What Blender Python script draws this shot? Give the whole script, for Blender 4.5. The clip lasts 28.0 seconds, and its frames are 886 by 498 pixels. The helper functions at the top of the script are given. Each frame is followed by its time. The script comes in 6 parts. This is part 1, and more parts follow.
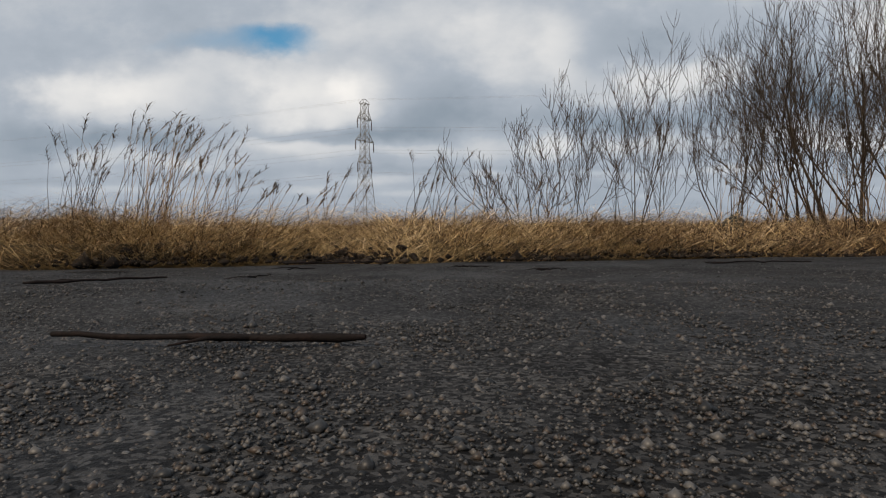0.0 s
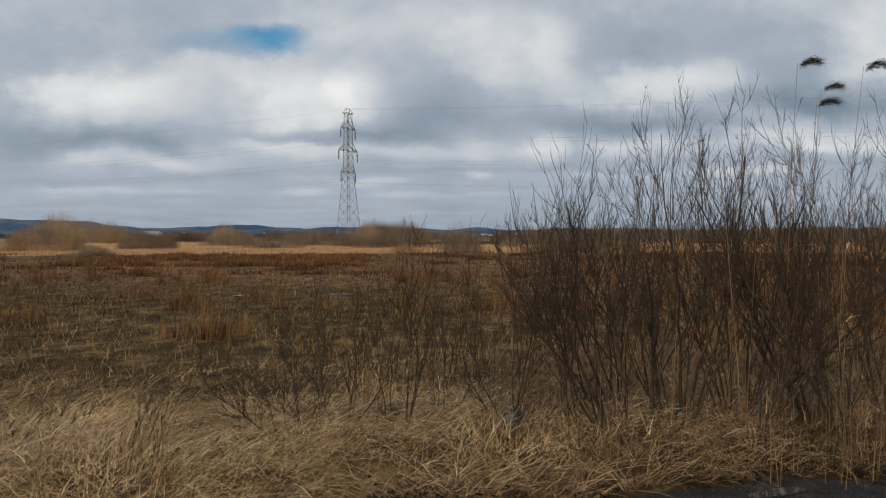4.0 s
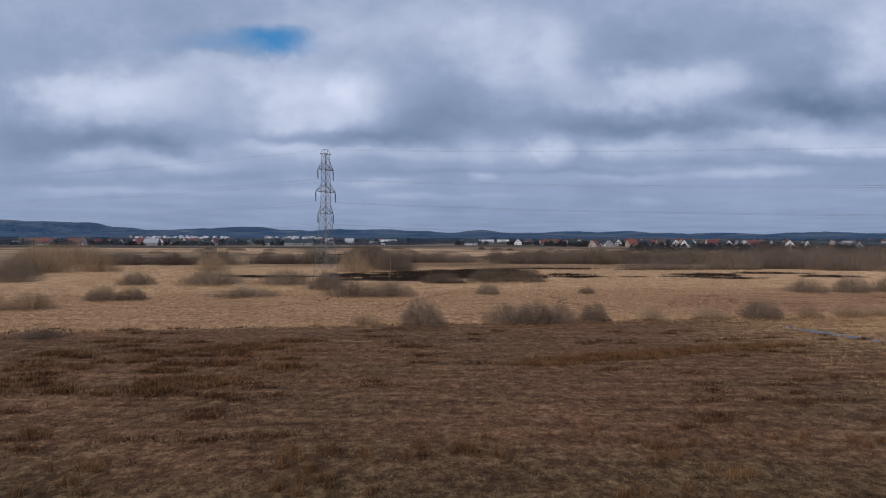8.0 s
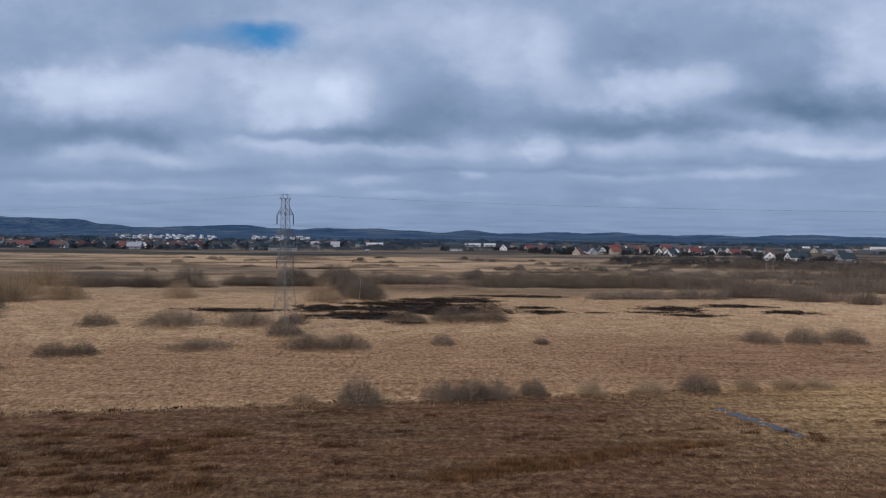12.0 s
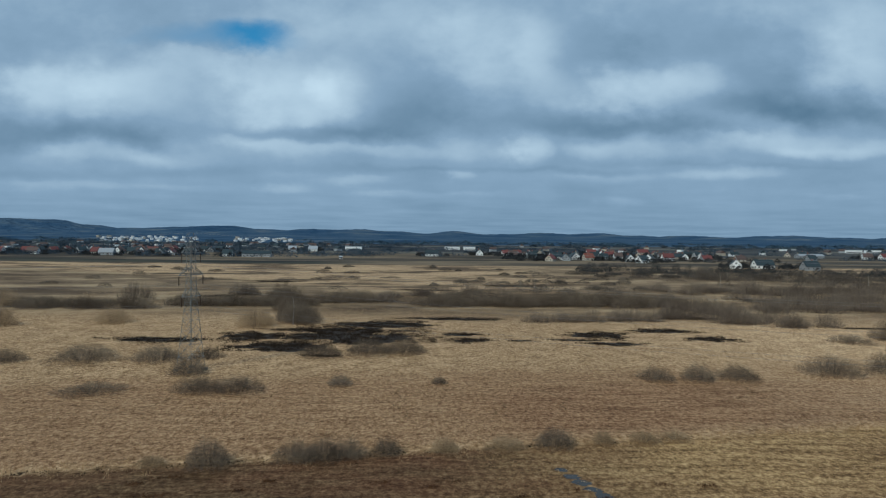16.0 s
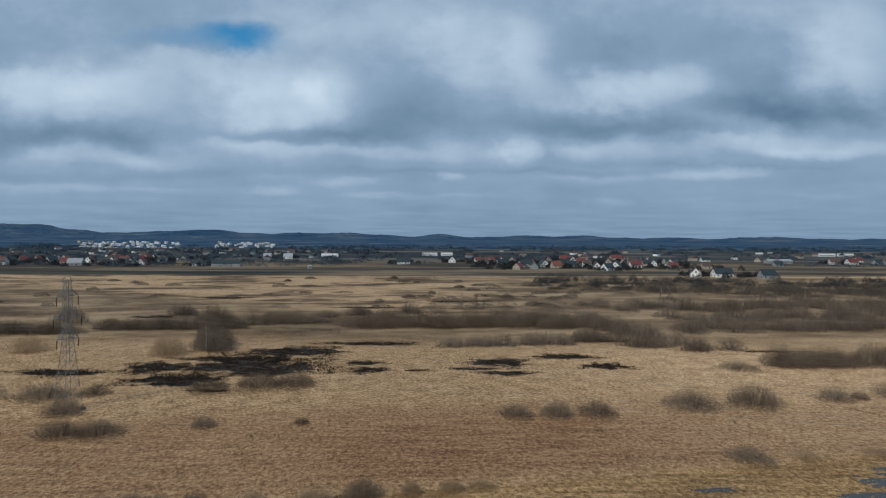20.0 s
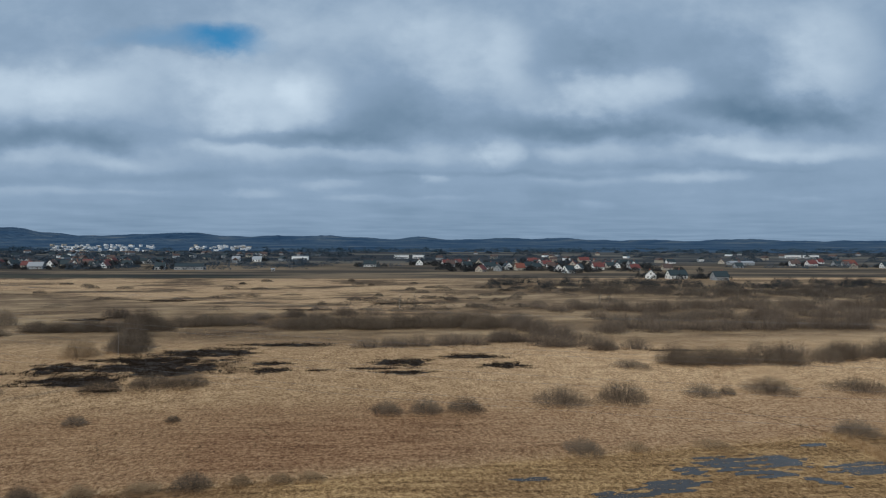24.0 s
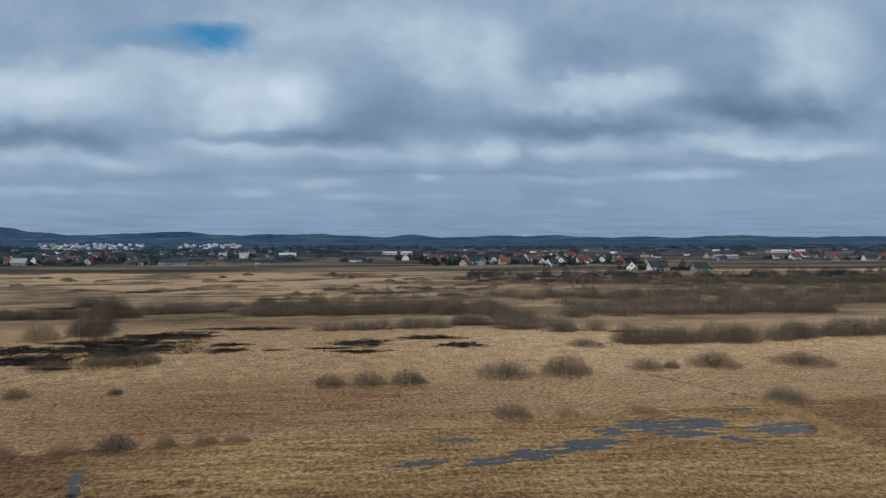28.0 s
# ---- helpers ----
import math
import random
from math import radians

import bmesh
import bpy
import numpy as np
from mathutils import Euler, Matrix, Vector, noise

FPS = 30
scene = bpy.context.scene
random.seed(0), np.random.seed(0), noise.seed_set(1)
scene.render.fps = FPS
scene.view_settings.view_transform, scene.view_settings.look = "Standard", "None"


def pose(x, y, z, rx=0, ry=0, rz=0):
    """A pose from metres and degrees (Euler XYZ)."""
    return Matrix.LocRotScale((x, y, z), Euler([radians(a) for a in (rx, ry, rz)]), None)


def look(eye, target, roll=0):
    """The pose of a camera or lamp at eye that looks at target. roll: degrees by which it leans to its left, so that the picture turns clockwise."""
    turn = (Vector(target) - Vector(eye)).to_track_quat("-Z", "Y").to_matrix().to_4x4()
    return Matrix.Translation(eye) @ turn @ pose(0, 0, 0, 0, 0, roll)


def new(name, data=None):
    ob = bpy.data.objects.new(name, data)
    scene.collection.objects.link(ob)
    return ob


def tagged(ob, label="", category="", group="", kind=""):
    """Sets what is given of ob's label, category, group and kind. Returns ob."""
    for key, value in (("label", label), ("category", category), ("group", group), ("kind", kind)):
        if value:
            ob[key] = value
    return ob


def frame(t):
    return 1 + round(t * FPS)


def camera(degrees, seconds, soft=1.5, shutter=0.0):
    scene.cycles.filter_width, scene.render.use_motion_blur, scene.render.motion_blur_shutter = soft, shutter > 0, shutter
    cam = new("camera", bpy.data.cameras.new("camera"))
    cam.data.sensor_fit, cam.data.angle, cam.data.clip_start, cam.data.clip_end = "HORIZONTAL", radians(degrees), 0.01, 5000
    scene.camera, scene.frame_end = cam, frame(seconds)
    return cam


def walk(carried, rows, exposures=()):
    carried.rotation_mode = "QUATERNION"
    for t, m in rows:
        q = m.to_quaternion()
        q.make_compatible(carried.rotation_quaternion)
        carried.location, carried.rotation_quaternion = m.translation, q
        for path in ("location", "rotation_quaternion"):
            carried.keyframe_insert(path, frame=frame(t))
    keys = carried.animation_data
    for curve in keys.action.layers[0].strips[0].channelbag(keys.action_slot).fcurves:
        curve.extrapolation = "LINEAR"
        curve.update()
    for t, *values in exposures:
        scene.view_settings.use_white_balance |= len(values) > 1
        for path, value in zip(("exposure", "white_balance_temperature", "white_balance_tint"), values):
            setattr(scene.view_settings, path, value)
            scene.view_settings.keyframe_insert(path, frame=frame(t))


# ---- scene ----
cam = camera(68.0, 28.0, soft=1.2)
PATH = [
    (0, (2.040, 0.528, 0.163), (1.957, 2.526, 0.120), -0.2),
    (0.5, (2.152, 0.578, 0.338), (2.066, 2.576, 0.294), -0.2),
    (1, (2.311, 0.598, 0.557), (2.220, 2.595, 0.512), -0.2),
    (1.5, (2.527, 0.671, 0.776), (2.431, 2.668, 0.731), -0.1),
    (2, (2.814, 0.686, 0.975), (2.71, 2.683, 0.927), -0.1),
    (2.5, (3.138, 0.694, 1.231), (3.047, 2.692, 1.188), -0.2),
    (3, (3.476, 0.684, 1.384), (3.408, 2.683, 1.342), -0.2),
    (3.5, (3.685, 0.78, 1.486), (3.619, 2.779, 1.447), 0.0),
    (4, (3.949, 0.945, 1.771), (3.884, 2.944, 1.732), -0.1),
    (4.5, (4.199, 0.998, 2.289), (4.144, 2.997, 2.248), -0.4),
    (6.5, (6.666, 2.515, 5.956), (6.591, 4.513, 5.923), -0.3),
    (7, (7.183, 2.711, 6.858), (7.109, 4.709, 6.828), -0.2),
    (7.5, (7.737, 2.89, 7.968), (7.664, 4.888, 7.936), -0.1),
    (8, (8.443, 2.767, 9.165), (8.367, 4.765, 9.13), 0.1),
    (8.5, (8.855, 2.829, 10.369), (8.783, 4.827, 10.334), 0.2),
    (9, (9.434, 2.819, 11.421), (9.365, 4.818, 11.385), 0.2),
    (9.5, (10.144, 2.777, 12.406), (10.078, 4.775, 12.369), 0.3),
    (10, (10.938, 2.705, 13.364), (10.874, 4.704, 13.328), 0.3),
    (10.5, (11.712, 2.683, 14.418), (11.651, 4.682, 14.38), 0.5),
    (11, (12.417, 2.725, 15.617), (12.361, 4.724, 15.577), 0.5),
    (11.5, (13.2, 2.703, 16.719), (13.147, 4.702, 16.68), 0.5),
    (12, (13.898, 2.735, 17.774), (13.853, 4.734, 17.734), 0.6),
    (12.5, (14.858, 2.627, 18.813), (14.827, 4.626, 18.774), 0.6),
    (14.5, (21.752, 2.318, 22.128), (21.737, 4.317, 22.087), 0.6),
    (15, (24.112, 2.168, 23.0), (24.099, 4.168, 22.96), 0.6),
    (15.5, (26.42, 2.176, 23.861), (26.41, 4.176, 23.82), 0.6),
    (16, (28.931, 1.712, 24.942), (28.922, 3.712, 24.901), 0.6),
    (16.5, (31.534, 1.294, 25.939), (31.528, 3.293, 25.898), 0.6),
    (17, (34.108, 0.679, 26.957), (34.105, 2.678, 26.917), 0.6),
    (17.5, (36.908, 0.356, 27.797), (36.907, 2.355, 27.759), 0.6),
    (18, (39.779, 0.027, 28.689), (39.782, 2.026, 28.65), 0.5),
    (18.5, (42.678, -0.428, 29.617), (42.685, 1.572, 29.579), 0.5),
    (19, (45.529, -1.011, 30.592), (45.54, 0.988, 30.555), 0.5),
    (19.5, (48.371, -1.499, 31.647), (48.388, 0.5, 31.61), 0.5),
    (20, (51.335, -2.368, 32.647), (51.356, -0.369, 32.611), 0.3),
    (20.5, (54.155, -3.361, 33.262), (54.183, -1.361, 33.227), 0.3),
    (21, (56.98, -4.255, 33.463), (57.02, -2.256, 33.43), 0.3),
    (21.5, (59.796, -4.995, 33.613), (59.843, -2.996, 33.581), 0.3),
    (23.5, (70.408, -7.008, 33.082), (70.475, -5.009, 33.054), 0.2),
    (24, (72.347, -7.354, 32.851), (72.418, -5.355, 32.823), 0.2),
    (24.5, (74.085, -7.688, 32.55), (74.162, -5.69, 32.523), 0.2),
    (25, (75.474, -7.869, 32.101), (75.557, -5.871, 32.075), 0.2),
    (25.5, (76.902, -8.266, 31.673), (76.993, -6.268, 31.647), 0.1),
    (26, (78.25, -8.504, 30.987), (78.346, -6.506, 30.959), 0.0),
    (26.5, (79.515, -8.683, 30.267), (79.589, -6.684, 30.238), -0.0),
    (27, (80.528, -8.886, 29.633), (80.608, -6.888, 29.603), -0.1),
    (27.5, (81.589, -9.166, 29.012), (81.675, -7.168, 28.98), -0.2),
    (28, (82.25, -9.46, 28.182), (82.34, -7.463, 28.15), -0.1),
]
# seconds, stops, white balance
EXPOSURES = ((0, 0.40, 7750, 14), (4.5, 0.30, 7400, 13), (6.5, 0.07, 6050, 16), (10, 0.06, 6050, 22), (12.5, 0.03, 5700, 12), (14.5, 0, 5400, -3), (16, 0, 5600, -3), (17.5, 0, 5750, -1), (20, 0, 5850, 4), (28, 0, 5950, 5))
walk(cam, [(t, look(eye, target, roll)) for t, eye, target, roll in PATH], EXPOSURES)

# ---- world, sun, exposure ----
SUN_EL, SUN_AZ = 38.0, 215.0          # height and compass turn from +y of the veiled sun, behind the path's start
scene.view_settings.exposure = 0.0
world = bpy.data.worlds.new("world")
scene.world = world
world.use_nodes = True
wt = world.node_tree
wt.nodes.clear()


def wnode(kind, **values):
    n = wt.nodes.new(kind)
    for k, v in values.items():
        setattr(n, k, v)
    return n


def wmath(op, a, b=None, c=None, clamp=False):
    n = wnode("ShaderNodeMath", operation=op, use_clamp=clamp)
    for i, v in enumerate((a, b, c)):
        if v is None:
            continue
        if isinstance(v, (int, float)):
            n.inputs[i].default_value = v
        else:
            wt.links.new(v, n.inputs[i])
    return n.outputs[0]


def build_sky():
    """A broken cloud deck over a blue sky: rows of grey-bottomed cumulus that flatten towards the horizon."""
    tc = wnode("ShaderNodeTexCoord")
    sep = wnode("ShaderNodeSeparateXYZ")
    wt.links.new(tc.outputs["Generated"], sep.inputs[0])
    dx, dy, dz = sep.outputs
    ady = wmath("MAXIMUM", wmath("ABSOLUTE", dy), 0.12)
    u = wmath("DIVIDE", dx, ady)
    v = wmath("DIVIDE", dz, ady)
    # streaks of the far cloud deck, seen in perspective
    den = wmath("ADD", wmath("MAXIMUM", dz, 0.0), 0.05)
    comb = wnode("ShaderNodeCombineXYZ")
    wt.links.new(wmath("DIVIDE", dx, den), comb.inputs[0])
    wt.links.new(wmath("DIVIDE", dy, den), comb.inputs[1])
    n1 = wnode("ShaderNodeTexNoise")
    n1.inputs["Scale"].default_value, n1.inputs["Detail"].default_value, n1.inputs["Roughness"].default_value = 0.8, 6.0, 0.5
    wt.links.new(comb.outputs[0], n1.inputs["Vector"])
    # billows
    uv = wnode("ShaderNodeCombineXYZ")
    wt.links.new(u, uv.inputs[0])
    wt.links.new(wmath("MULTIPLY", v, 1.5), uv.inputs[1])
    n2 = wnode("ShaderNodeTexNoise")
    n2.inputs["Scale"].default_value, n2.inputs["Detail"].default_value, n2.inputs["Roughness"].default_value = 8.0, 8.0, 0.55
    wt.links.new(uv.outputs[0], n2.inputs["Vector"])
    n3 = wnode("ShaderNodeTexNoise")
    n3.inputs["Scale"].default_value, n3.inputs["Detail"].default_value, n3.inputs["Roughness"].default_value = 3.6, 7.0, 0.58
    wt.links.new(uv.outputs[0], n3.inputs["Vector"])
    flat = wnode("ShaderNodeCombineXYZ")
    wt.links.new(u, flat.inputs[0])
    wt.links.new(v, flat.inputs[1])
    off = wnode("ShaderNodeVectorMath", operation="SUBTRACT")
    wt.links.new(n2.outputs["Color"], off.inputs[0])
    off.inputs[1].default_value = (0.5, 0.5, 0.5)
    warp = wnode("ShaderNodeVectorMath", operation="MULTIPLY_ADD")
    wt.links.new(off.outputs[0], warp.inputs[0])
    amount = wnode("ShaderNodeCombineXYZ")
    amount.inputs[0].default_value = 0.15
    wt.links.new(wmath("MINIMUM", wmath("MULTIPLY", wmath("MAXIMUM", v, 0.0), 0.40), 0.085), amount.inputs[1])
    wt.links.new(amount.outputs[0], warp.inputs[1])
    wt.links.new(flat.outputs[0], warp.inputs[2])

    def vec(op, a, b, c=None):
        n = wnode("ShaderNodeVectorMath", operation=op)
        for i, v in enumerate((a, b, c)):
            if v is None:
                continue
            if isinstance(v, tuple):
                n.inputs[i].default_value = v
            else:
                wt.links.new(v, n.inputs[i])
        return n.outputs["Value"] if op == "DOT_PRODUCT" else n.outputs[0]

    def blob(cu, cv, ru, up, down, amp, start, edge=1.35):
        """A soft heap with its own reach upwards and downwards."""
        a = vec("SUBTRACT", warp.outputs[0], (cu, cv, 0.0))
        b = vec("MULTIPLY", vec("MINIMUM", a, (0.0, 0.0, 0.0)), (1 / ru, 1 / down, 0.0))
        c = vec("MULTIPLY_ADD", vec("MAXIMUM", a, (0.0, 0.0, 0.0)), (1 / ru, 1 / up, 0.0), b)
        return wmath("MULTIPLY_ADD", wmath("POWER", 0.3679, wmath("POWER", vec("DOT_PRODUCT", c, c), edge)), amp, start)

    low = wmath("POWER", 0.3679, wmath("MULTIPLY", wmath("MAXIMUM", v, 0.0), 15.0))
    calm = wmath("MULTIPLY_ADD", low, -0.75, 1.0)
    total = wmath("MULTIPLY_ADD", wmath("MULTIPLY", wmath("SUBTRACT", n3.outputs[0], 0.5), calm), 0.34, 0.47)
    total = wmath("MULTIPLY_ADD", wmath("MULTIPLY", wmath("SUBTRACT", n2.outputs[0], 0.5), calm), 0.38, total)
    total = wmath("MULTIPLY_ADD", wmath("MULTIPLY", wmath("SUBTRACT", n1.outputs[0], 0.5), low), 0.45, total)
    for b in HEAPS_LEFT + HEAPS_RIGHT + BASES + SECOND_ROW + SECOND_BASES + THIRD_ROW:
        total = blob(*b, total)
    total = wmath("SUBTRACT", total, wmath("MULTIPLY", low, 0.16))
    ramp = wnode("ShaderNodeValToRGB")
    el = ramp.color_ramp.elements
    el[0].position, el[0].color = 0.02, (0.107, 0.171, 0.246, 1)
    el[1].position, el[1].color = 1.0, (0.70, 0.76, 0.82, 1)
    mid = el.new(0.46)
    mid.color = (0.282, 0.358, 0.462, 1)
    wt.links.new(total, ramp.inputs[0])
    sky = wnode("ShaderNodeTexSky")
    sky.sky_type = 'NISHITA'
    sky.sun_disc = False
    sky.sun_elevation, sky.sun_rotation = radians(SUN_EL), radians(SUN_AZ)
    hole = wmath("SUBTRACT", blob(-0.295, 0.304, 0.057, 0.017, 0.015, 0.62, blob(-0.343, 0.3, 0.129, 0.022, 0.022, 0.5, 0.0)), 0.10, clamp=True)
    blue = wnode("ShaderNodeMixRGB", blend_type="MULTIPLY")
    blue.inputs[0].default_value = 1.0
    blue.inputs[2].default_value = (0.030, 0.078, 0.098, 1)
    wt.links.new(sky.outputs[0], blue.inputs[1])
    mix = wnode("ShaderNodeMixRGB")
    wt.links.new(hole, mix.inputs[0])
    wt.links.new(ramp.outputs[0], mix.inputs[1])
    wt.links.new(blue.outputs[0], mix.inputs[2])
    bg = wnode("ShaderNodeBackground")
    bg.inputs["Strength"].default_value = 1.0
    wt.links.new(mix.outputs[0], bg.inputs[0])
    out = wnode("ShaderNodeOutputWorld")
    wt.links.new(bg.outputs[0], out.inputs[0])


# cloud heaps and their grey bases: place across, height over the horizon, half width, reach up, reach down, lighter or darker
HEAPS_LEFT = (
    (-0.604, 0.224, 0.103, 0.033, 0.043, 0.25), (-0.656, 0.245, 0.052, 0.019, 0.043, 0.12), (-0.51, 0.237, 0.077, 0.026, 0.052, 0.14), (-0.458, 0.217, 0.077, 0.043, 0.043, 0.12),
    (-0.389, 0.262, 0.06, 0.019, 0.043, 0.15), (-0.278, 0.26, 0.065, 0.029, 0.052, 0.22), (-0.312, 0.218, 0.06, 0.043, 0.043, 0.12), (-0.212, 0.202, 0.082, 0.052, 0.036, 0.26),
    (-0.184, 0.237, 0.036, 0.030, 0.040, 0.15), (-0.242, 0.171, 0.052, 0.022, 0.019, 0.16), (-0.148, 0.228, 0.034, 0.043, 0.052, 0.1), (-0.201, 0.322, 0.112, 0.052, 0.043, 0.1),
)
HEAPS_RIGHT = (
    (0.075, 0.282, 0.09, 0.069, 0.052, 0.18), (0.131, 0.3, 0.052, 0.039, 0.052, 0.12), (-0.055, 0.324, 0.112, 0.052, 0.052, 0.1), (0.144, 0.24, 0.052, 0.026, 0.034, 0.06),
    (0.273, 0.228, 0.069, 0.026, 0.034, 0.22), (0.368, 0.251, 0.065, 0.024, 0.039, 0.24), (0.317, 0.203, 0.103, 0.034, 0.022, 0.1), (0.634, 0.292, 0.073, 0.06, 0.052, 0.18),
    (0.556, 0.352, 0.103, 0.034, 0.043, 0.08), (0.617, 0.236, 0.06, 0.034, 0.026, 0.08), (0.289, 0.345, 0.077, 0.034, 0.034, 0.05),
)
BASES = (
    (-0.612, 0.153, 0.146, 0.024, 0.017, -0.24), (-0.479, 0.137, 0.052, 0.017, 0.01, -0.16), (-0.681, 0.13, 0.077, 0.015, 0.012, -0.1), (-0.199, 0.152, 0.112, 0.014, 0.012, -0.17),
    (-0.079, 0.162, 0.12, 0.031, 0.015, -0.18), (-0.023, 0.204, 0.065, 0.047, 0.034, -0.12), (0.179, 0.178, 0.12, 0.021, 0.017, -0.2), (0.308, 0.163, 0.129, 0.017, 0.01, -0.22),
    (0.463, 0.196, 0.095, 0.022, 0.015, -0.18), (0.566, 0.2, 0.129, 0.024, 0.017, -0.19), (0.652, 0.189, 0.086, 0.024, 0.019, -0.13), (0.221, 0.288, 0.043, 0.052, 0.043, -0.1),
    (0.445, 0.286, 0.077, 0.047, 0.052, -0.1), (0.488, 0.235, 0.06, 0.034, 0.03, -0.12), (-0.596, 0.305, 0.155, 0.039, 0.026, -0.08), (-0.423, 0.161, 0.086, 0.017, 0.017, -0.05),
)
SECOND_ROW = (
    (-0.552, 0.125, 0.065, 0.015, 0.015, 0.17), (-0.461, 0.115, 0.052, 0.01, 0.012, 0.18), (-0.629, 0.113, 0.052, 0.009, 0.012, 0.06), (-0.302, 0.138, 0.043, 0.008, 0.012, 0.1),
    (-0.212, 0.13, 0.09, 0.008, 0.015, 0.16), (-0.078, 0.128, 0.077, 0.011, 0.014, 0.14), (0.115, 0.131, 0.031, 0.024, 0.021, 0.26), (0.051, 0.131, 0.069, 0.017, 0.017, 0.12),
    (0.214, 0.136, 0.052, 0.011, 0.015, 0.14), (0.352, 0.136, 0.112, 0.01, 0.015, 0.09), (0.524, 0.149, 0.082, 0.019, 0.021, 0.2), (0.584, 0.131, 0.077, 0.012, 0.01, 0.18),
    (0.446, 0.15, 0.06, 0.014, 0.017, 0.08), (0.661, 0.142, 0.069, 0.015, 0.014, 0.16), (-0.371, 0.11, 0.06, 0.012, 0.012, 0.05),
)
SECOND_BASES = (
    (-0.594, 0.088, 0.163, 0.008, 0.006, -0.06), (-0.396, 0.092, 0.077, 0.007, 0.006, -0.06), (-0.164, 0.097, 0.163, 0.007, 0.005, -0.06), (0.094, 0.099, 0.206, 0.005, 0.004, -0.065),
    (0.481, 0.109, 0.12, 0.004, 0.003, -0.05), (0.292, 0.111, 0.086, 0.007, 0.005, -0.06),
)
THIRD_ROW = (
    (-0.577, 0.074, 0.103, 0.005, 0.008, 0.09), (-0.25, 0.069, 0.047, 0.008, 0.009, 0.13), (-0.129, 0.084, 0.052, 0.005, 0.009, 0.13), (0.025, 0.091, 0.026, 0.009, 0.009, 0.18),
    (0.232, 0.09, 0.103, 0.005, 0.008, 0.09), (0.395, 0.095, 0.056, 0.007, 0.008, 0.16), (0.473, 0.097, 0.039, 0.008, 0.007, 0.12), (0.249, 0.057, 0.034, 0.006, 0.007, 0.14),
    (-0.06, 0.062, 0.069, 0.004, 0.006, 0.09), (0.051, 0.064, 0.052, 0.004, 0.005, 0.07), (0.611, 0.064, 0.052, 0.004, 0.005, 0.07), (-0.396, 0.071, 0.077, 0.004, 0.006, 0.05),
)
build_sky()

sun = new("sun", bpy.data.lights.new("sun", "SUN"))
sun.data.energy, sun.data.angle, sun.data.color = 2.1, radians(5), (1.0, 0.88, 0.72)
_az = radians(SUN_AZ)
sun.matrix_world = look((math.sin(_az) * 50, math.cos(_az) * 50, 50 * math.tan(radians(SUN_EL))), (0, 0, 0))

# ---- materials ----


def earthy(name, colours, scale=1.0, rough=0.9, bump=0.0, bump_scale=40.0, island=0.0, stretch=None, spec=0.2, per_object=0.0):
    """A matt natural surface: colours mixed by two sizes of noise, with fine relief."""
    m = bpy.data.materials.new(name)
    m.use_nodes = True
    nt = m.node_tree
    b = nt.nodes["Principled BSDF"]
    b.inputs["Roughness"].default_value = rough
    b.inputs["Specular IOR Level"].default_value = spec
    geo = nt.nodes.new("ShaderNodeNewGeometry")
    vec = geo.outputs["Position"]
    if stretch:
        mp = nt.nodes.new("ShaderNodeMapping")
        mp.inputs["Rotation"].default_value = (0, 0, stretch[1])
        mp.inputs["Scale"].default_value = (1.0 / stretch[0], 1, 1)
        nt.links.new(vec, mp.inputs[0])
        vec = mp.outputs[0]
    n = nt.nodes.new("ShaderNodeTexNoise")
    n.inputs["Scale"].default_value, n.inputs["Detail"].default_value, n.inputs["Roughness"].default_value = scale, 9.0, 0.66
    nt.links.new(vec, n.inputs["Vector"])
    fac = n.outputs[0]
    for amount, source in ((island, geo.outputs["Random Per Island"]), (per_object, None)):
        if not amount:
            continue
        if source is None:
            source = nt.nodes.new("ShaderNodeObjectInfo").outputs["Random"]
        a = nt.nodes.new("ShaderNodeMath")
        a.operation = "MULTIPLY_ADD"
        nt.links.new(source, a.inputs[0])
        a.inputs[1].default_value = amount
        s = nt.nodes.new("ShaderNodeMath")
        s.operation = "SUBTRACT"
        nt.links.new(fac, s.inputs[0])
        s.inputs[1].default_value = amount / 2
        nt.links.new(s.outputs[0], a.inputs[2])
        fac = a.outputs[0]
    ramp = nt.nodes.new("ShaderNodeValToRGB")
    el = ramp.color_ramp.elements
    while len(el) < len(colours):
        el.new(0.5)
    for i, c in enumerate(colours):
        el[i].position = 0.28 + 0.44 * i / max(1, len(colours) - 1)
        el[i].color = (*c, 1)
    nt.links.new(fac, ramp.inputs[0])
    nt.links.new(ramp.outputs[0], b.inputs["Base Color"])
    if bump:
        n3 = nt.nodes.new("ShaderNodeTexNoise")
        n3.inputs["Scale"].default_value, n3.inputs["Detail"].default_value = bump_scale, 5.0
        nt.links.new(vec, n3.inputs["Vector"])
        bp = nt.nodes.new("ShaderNodeBump")
        bp.inputs["Strength"].default_value, bp.inputs["Distance"].default_value = bump, 1.0 / bump_scale
        nt.links.new(n3.outputs[0], bp.inputs["Height"])
        nt.links.new(bp.outputs[0], b.inputs["Normal"])
    return m


def plain(name, colour, rough=0.6, metal=0.0, vary=0.12, scale=3.0, per_object=0.0):
    lo = tuple(c * (1 - vary) for c in colour)
    hi = tuple(min(1, c * (1 + vary)) for c in colour)
    m = earthy(name, (lo, hi), scale=scale, rough=rough, spec=0.4, per_object=per_object)
    m.node_tree.nodes["Principled BSDF"].inputs["Metallic"].default_value = metal
    return m


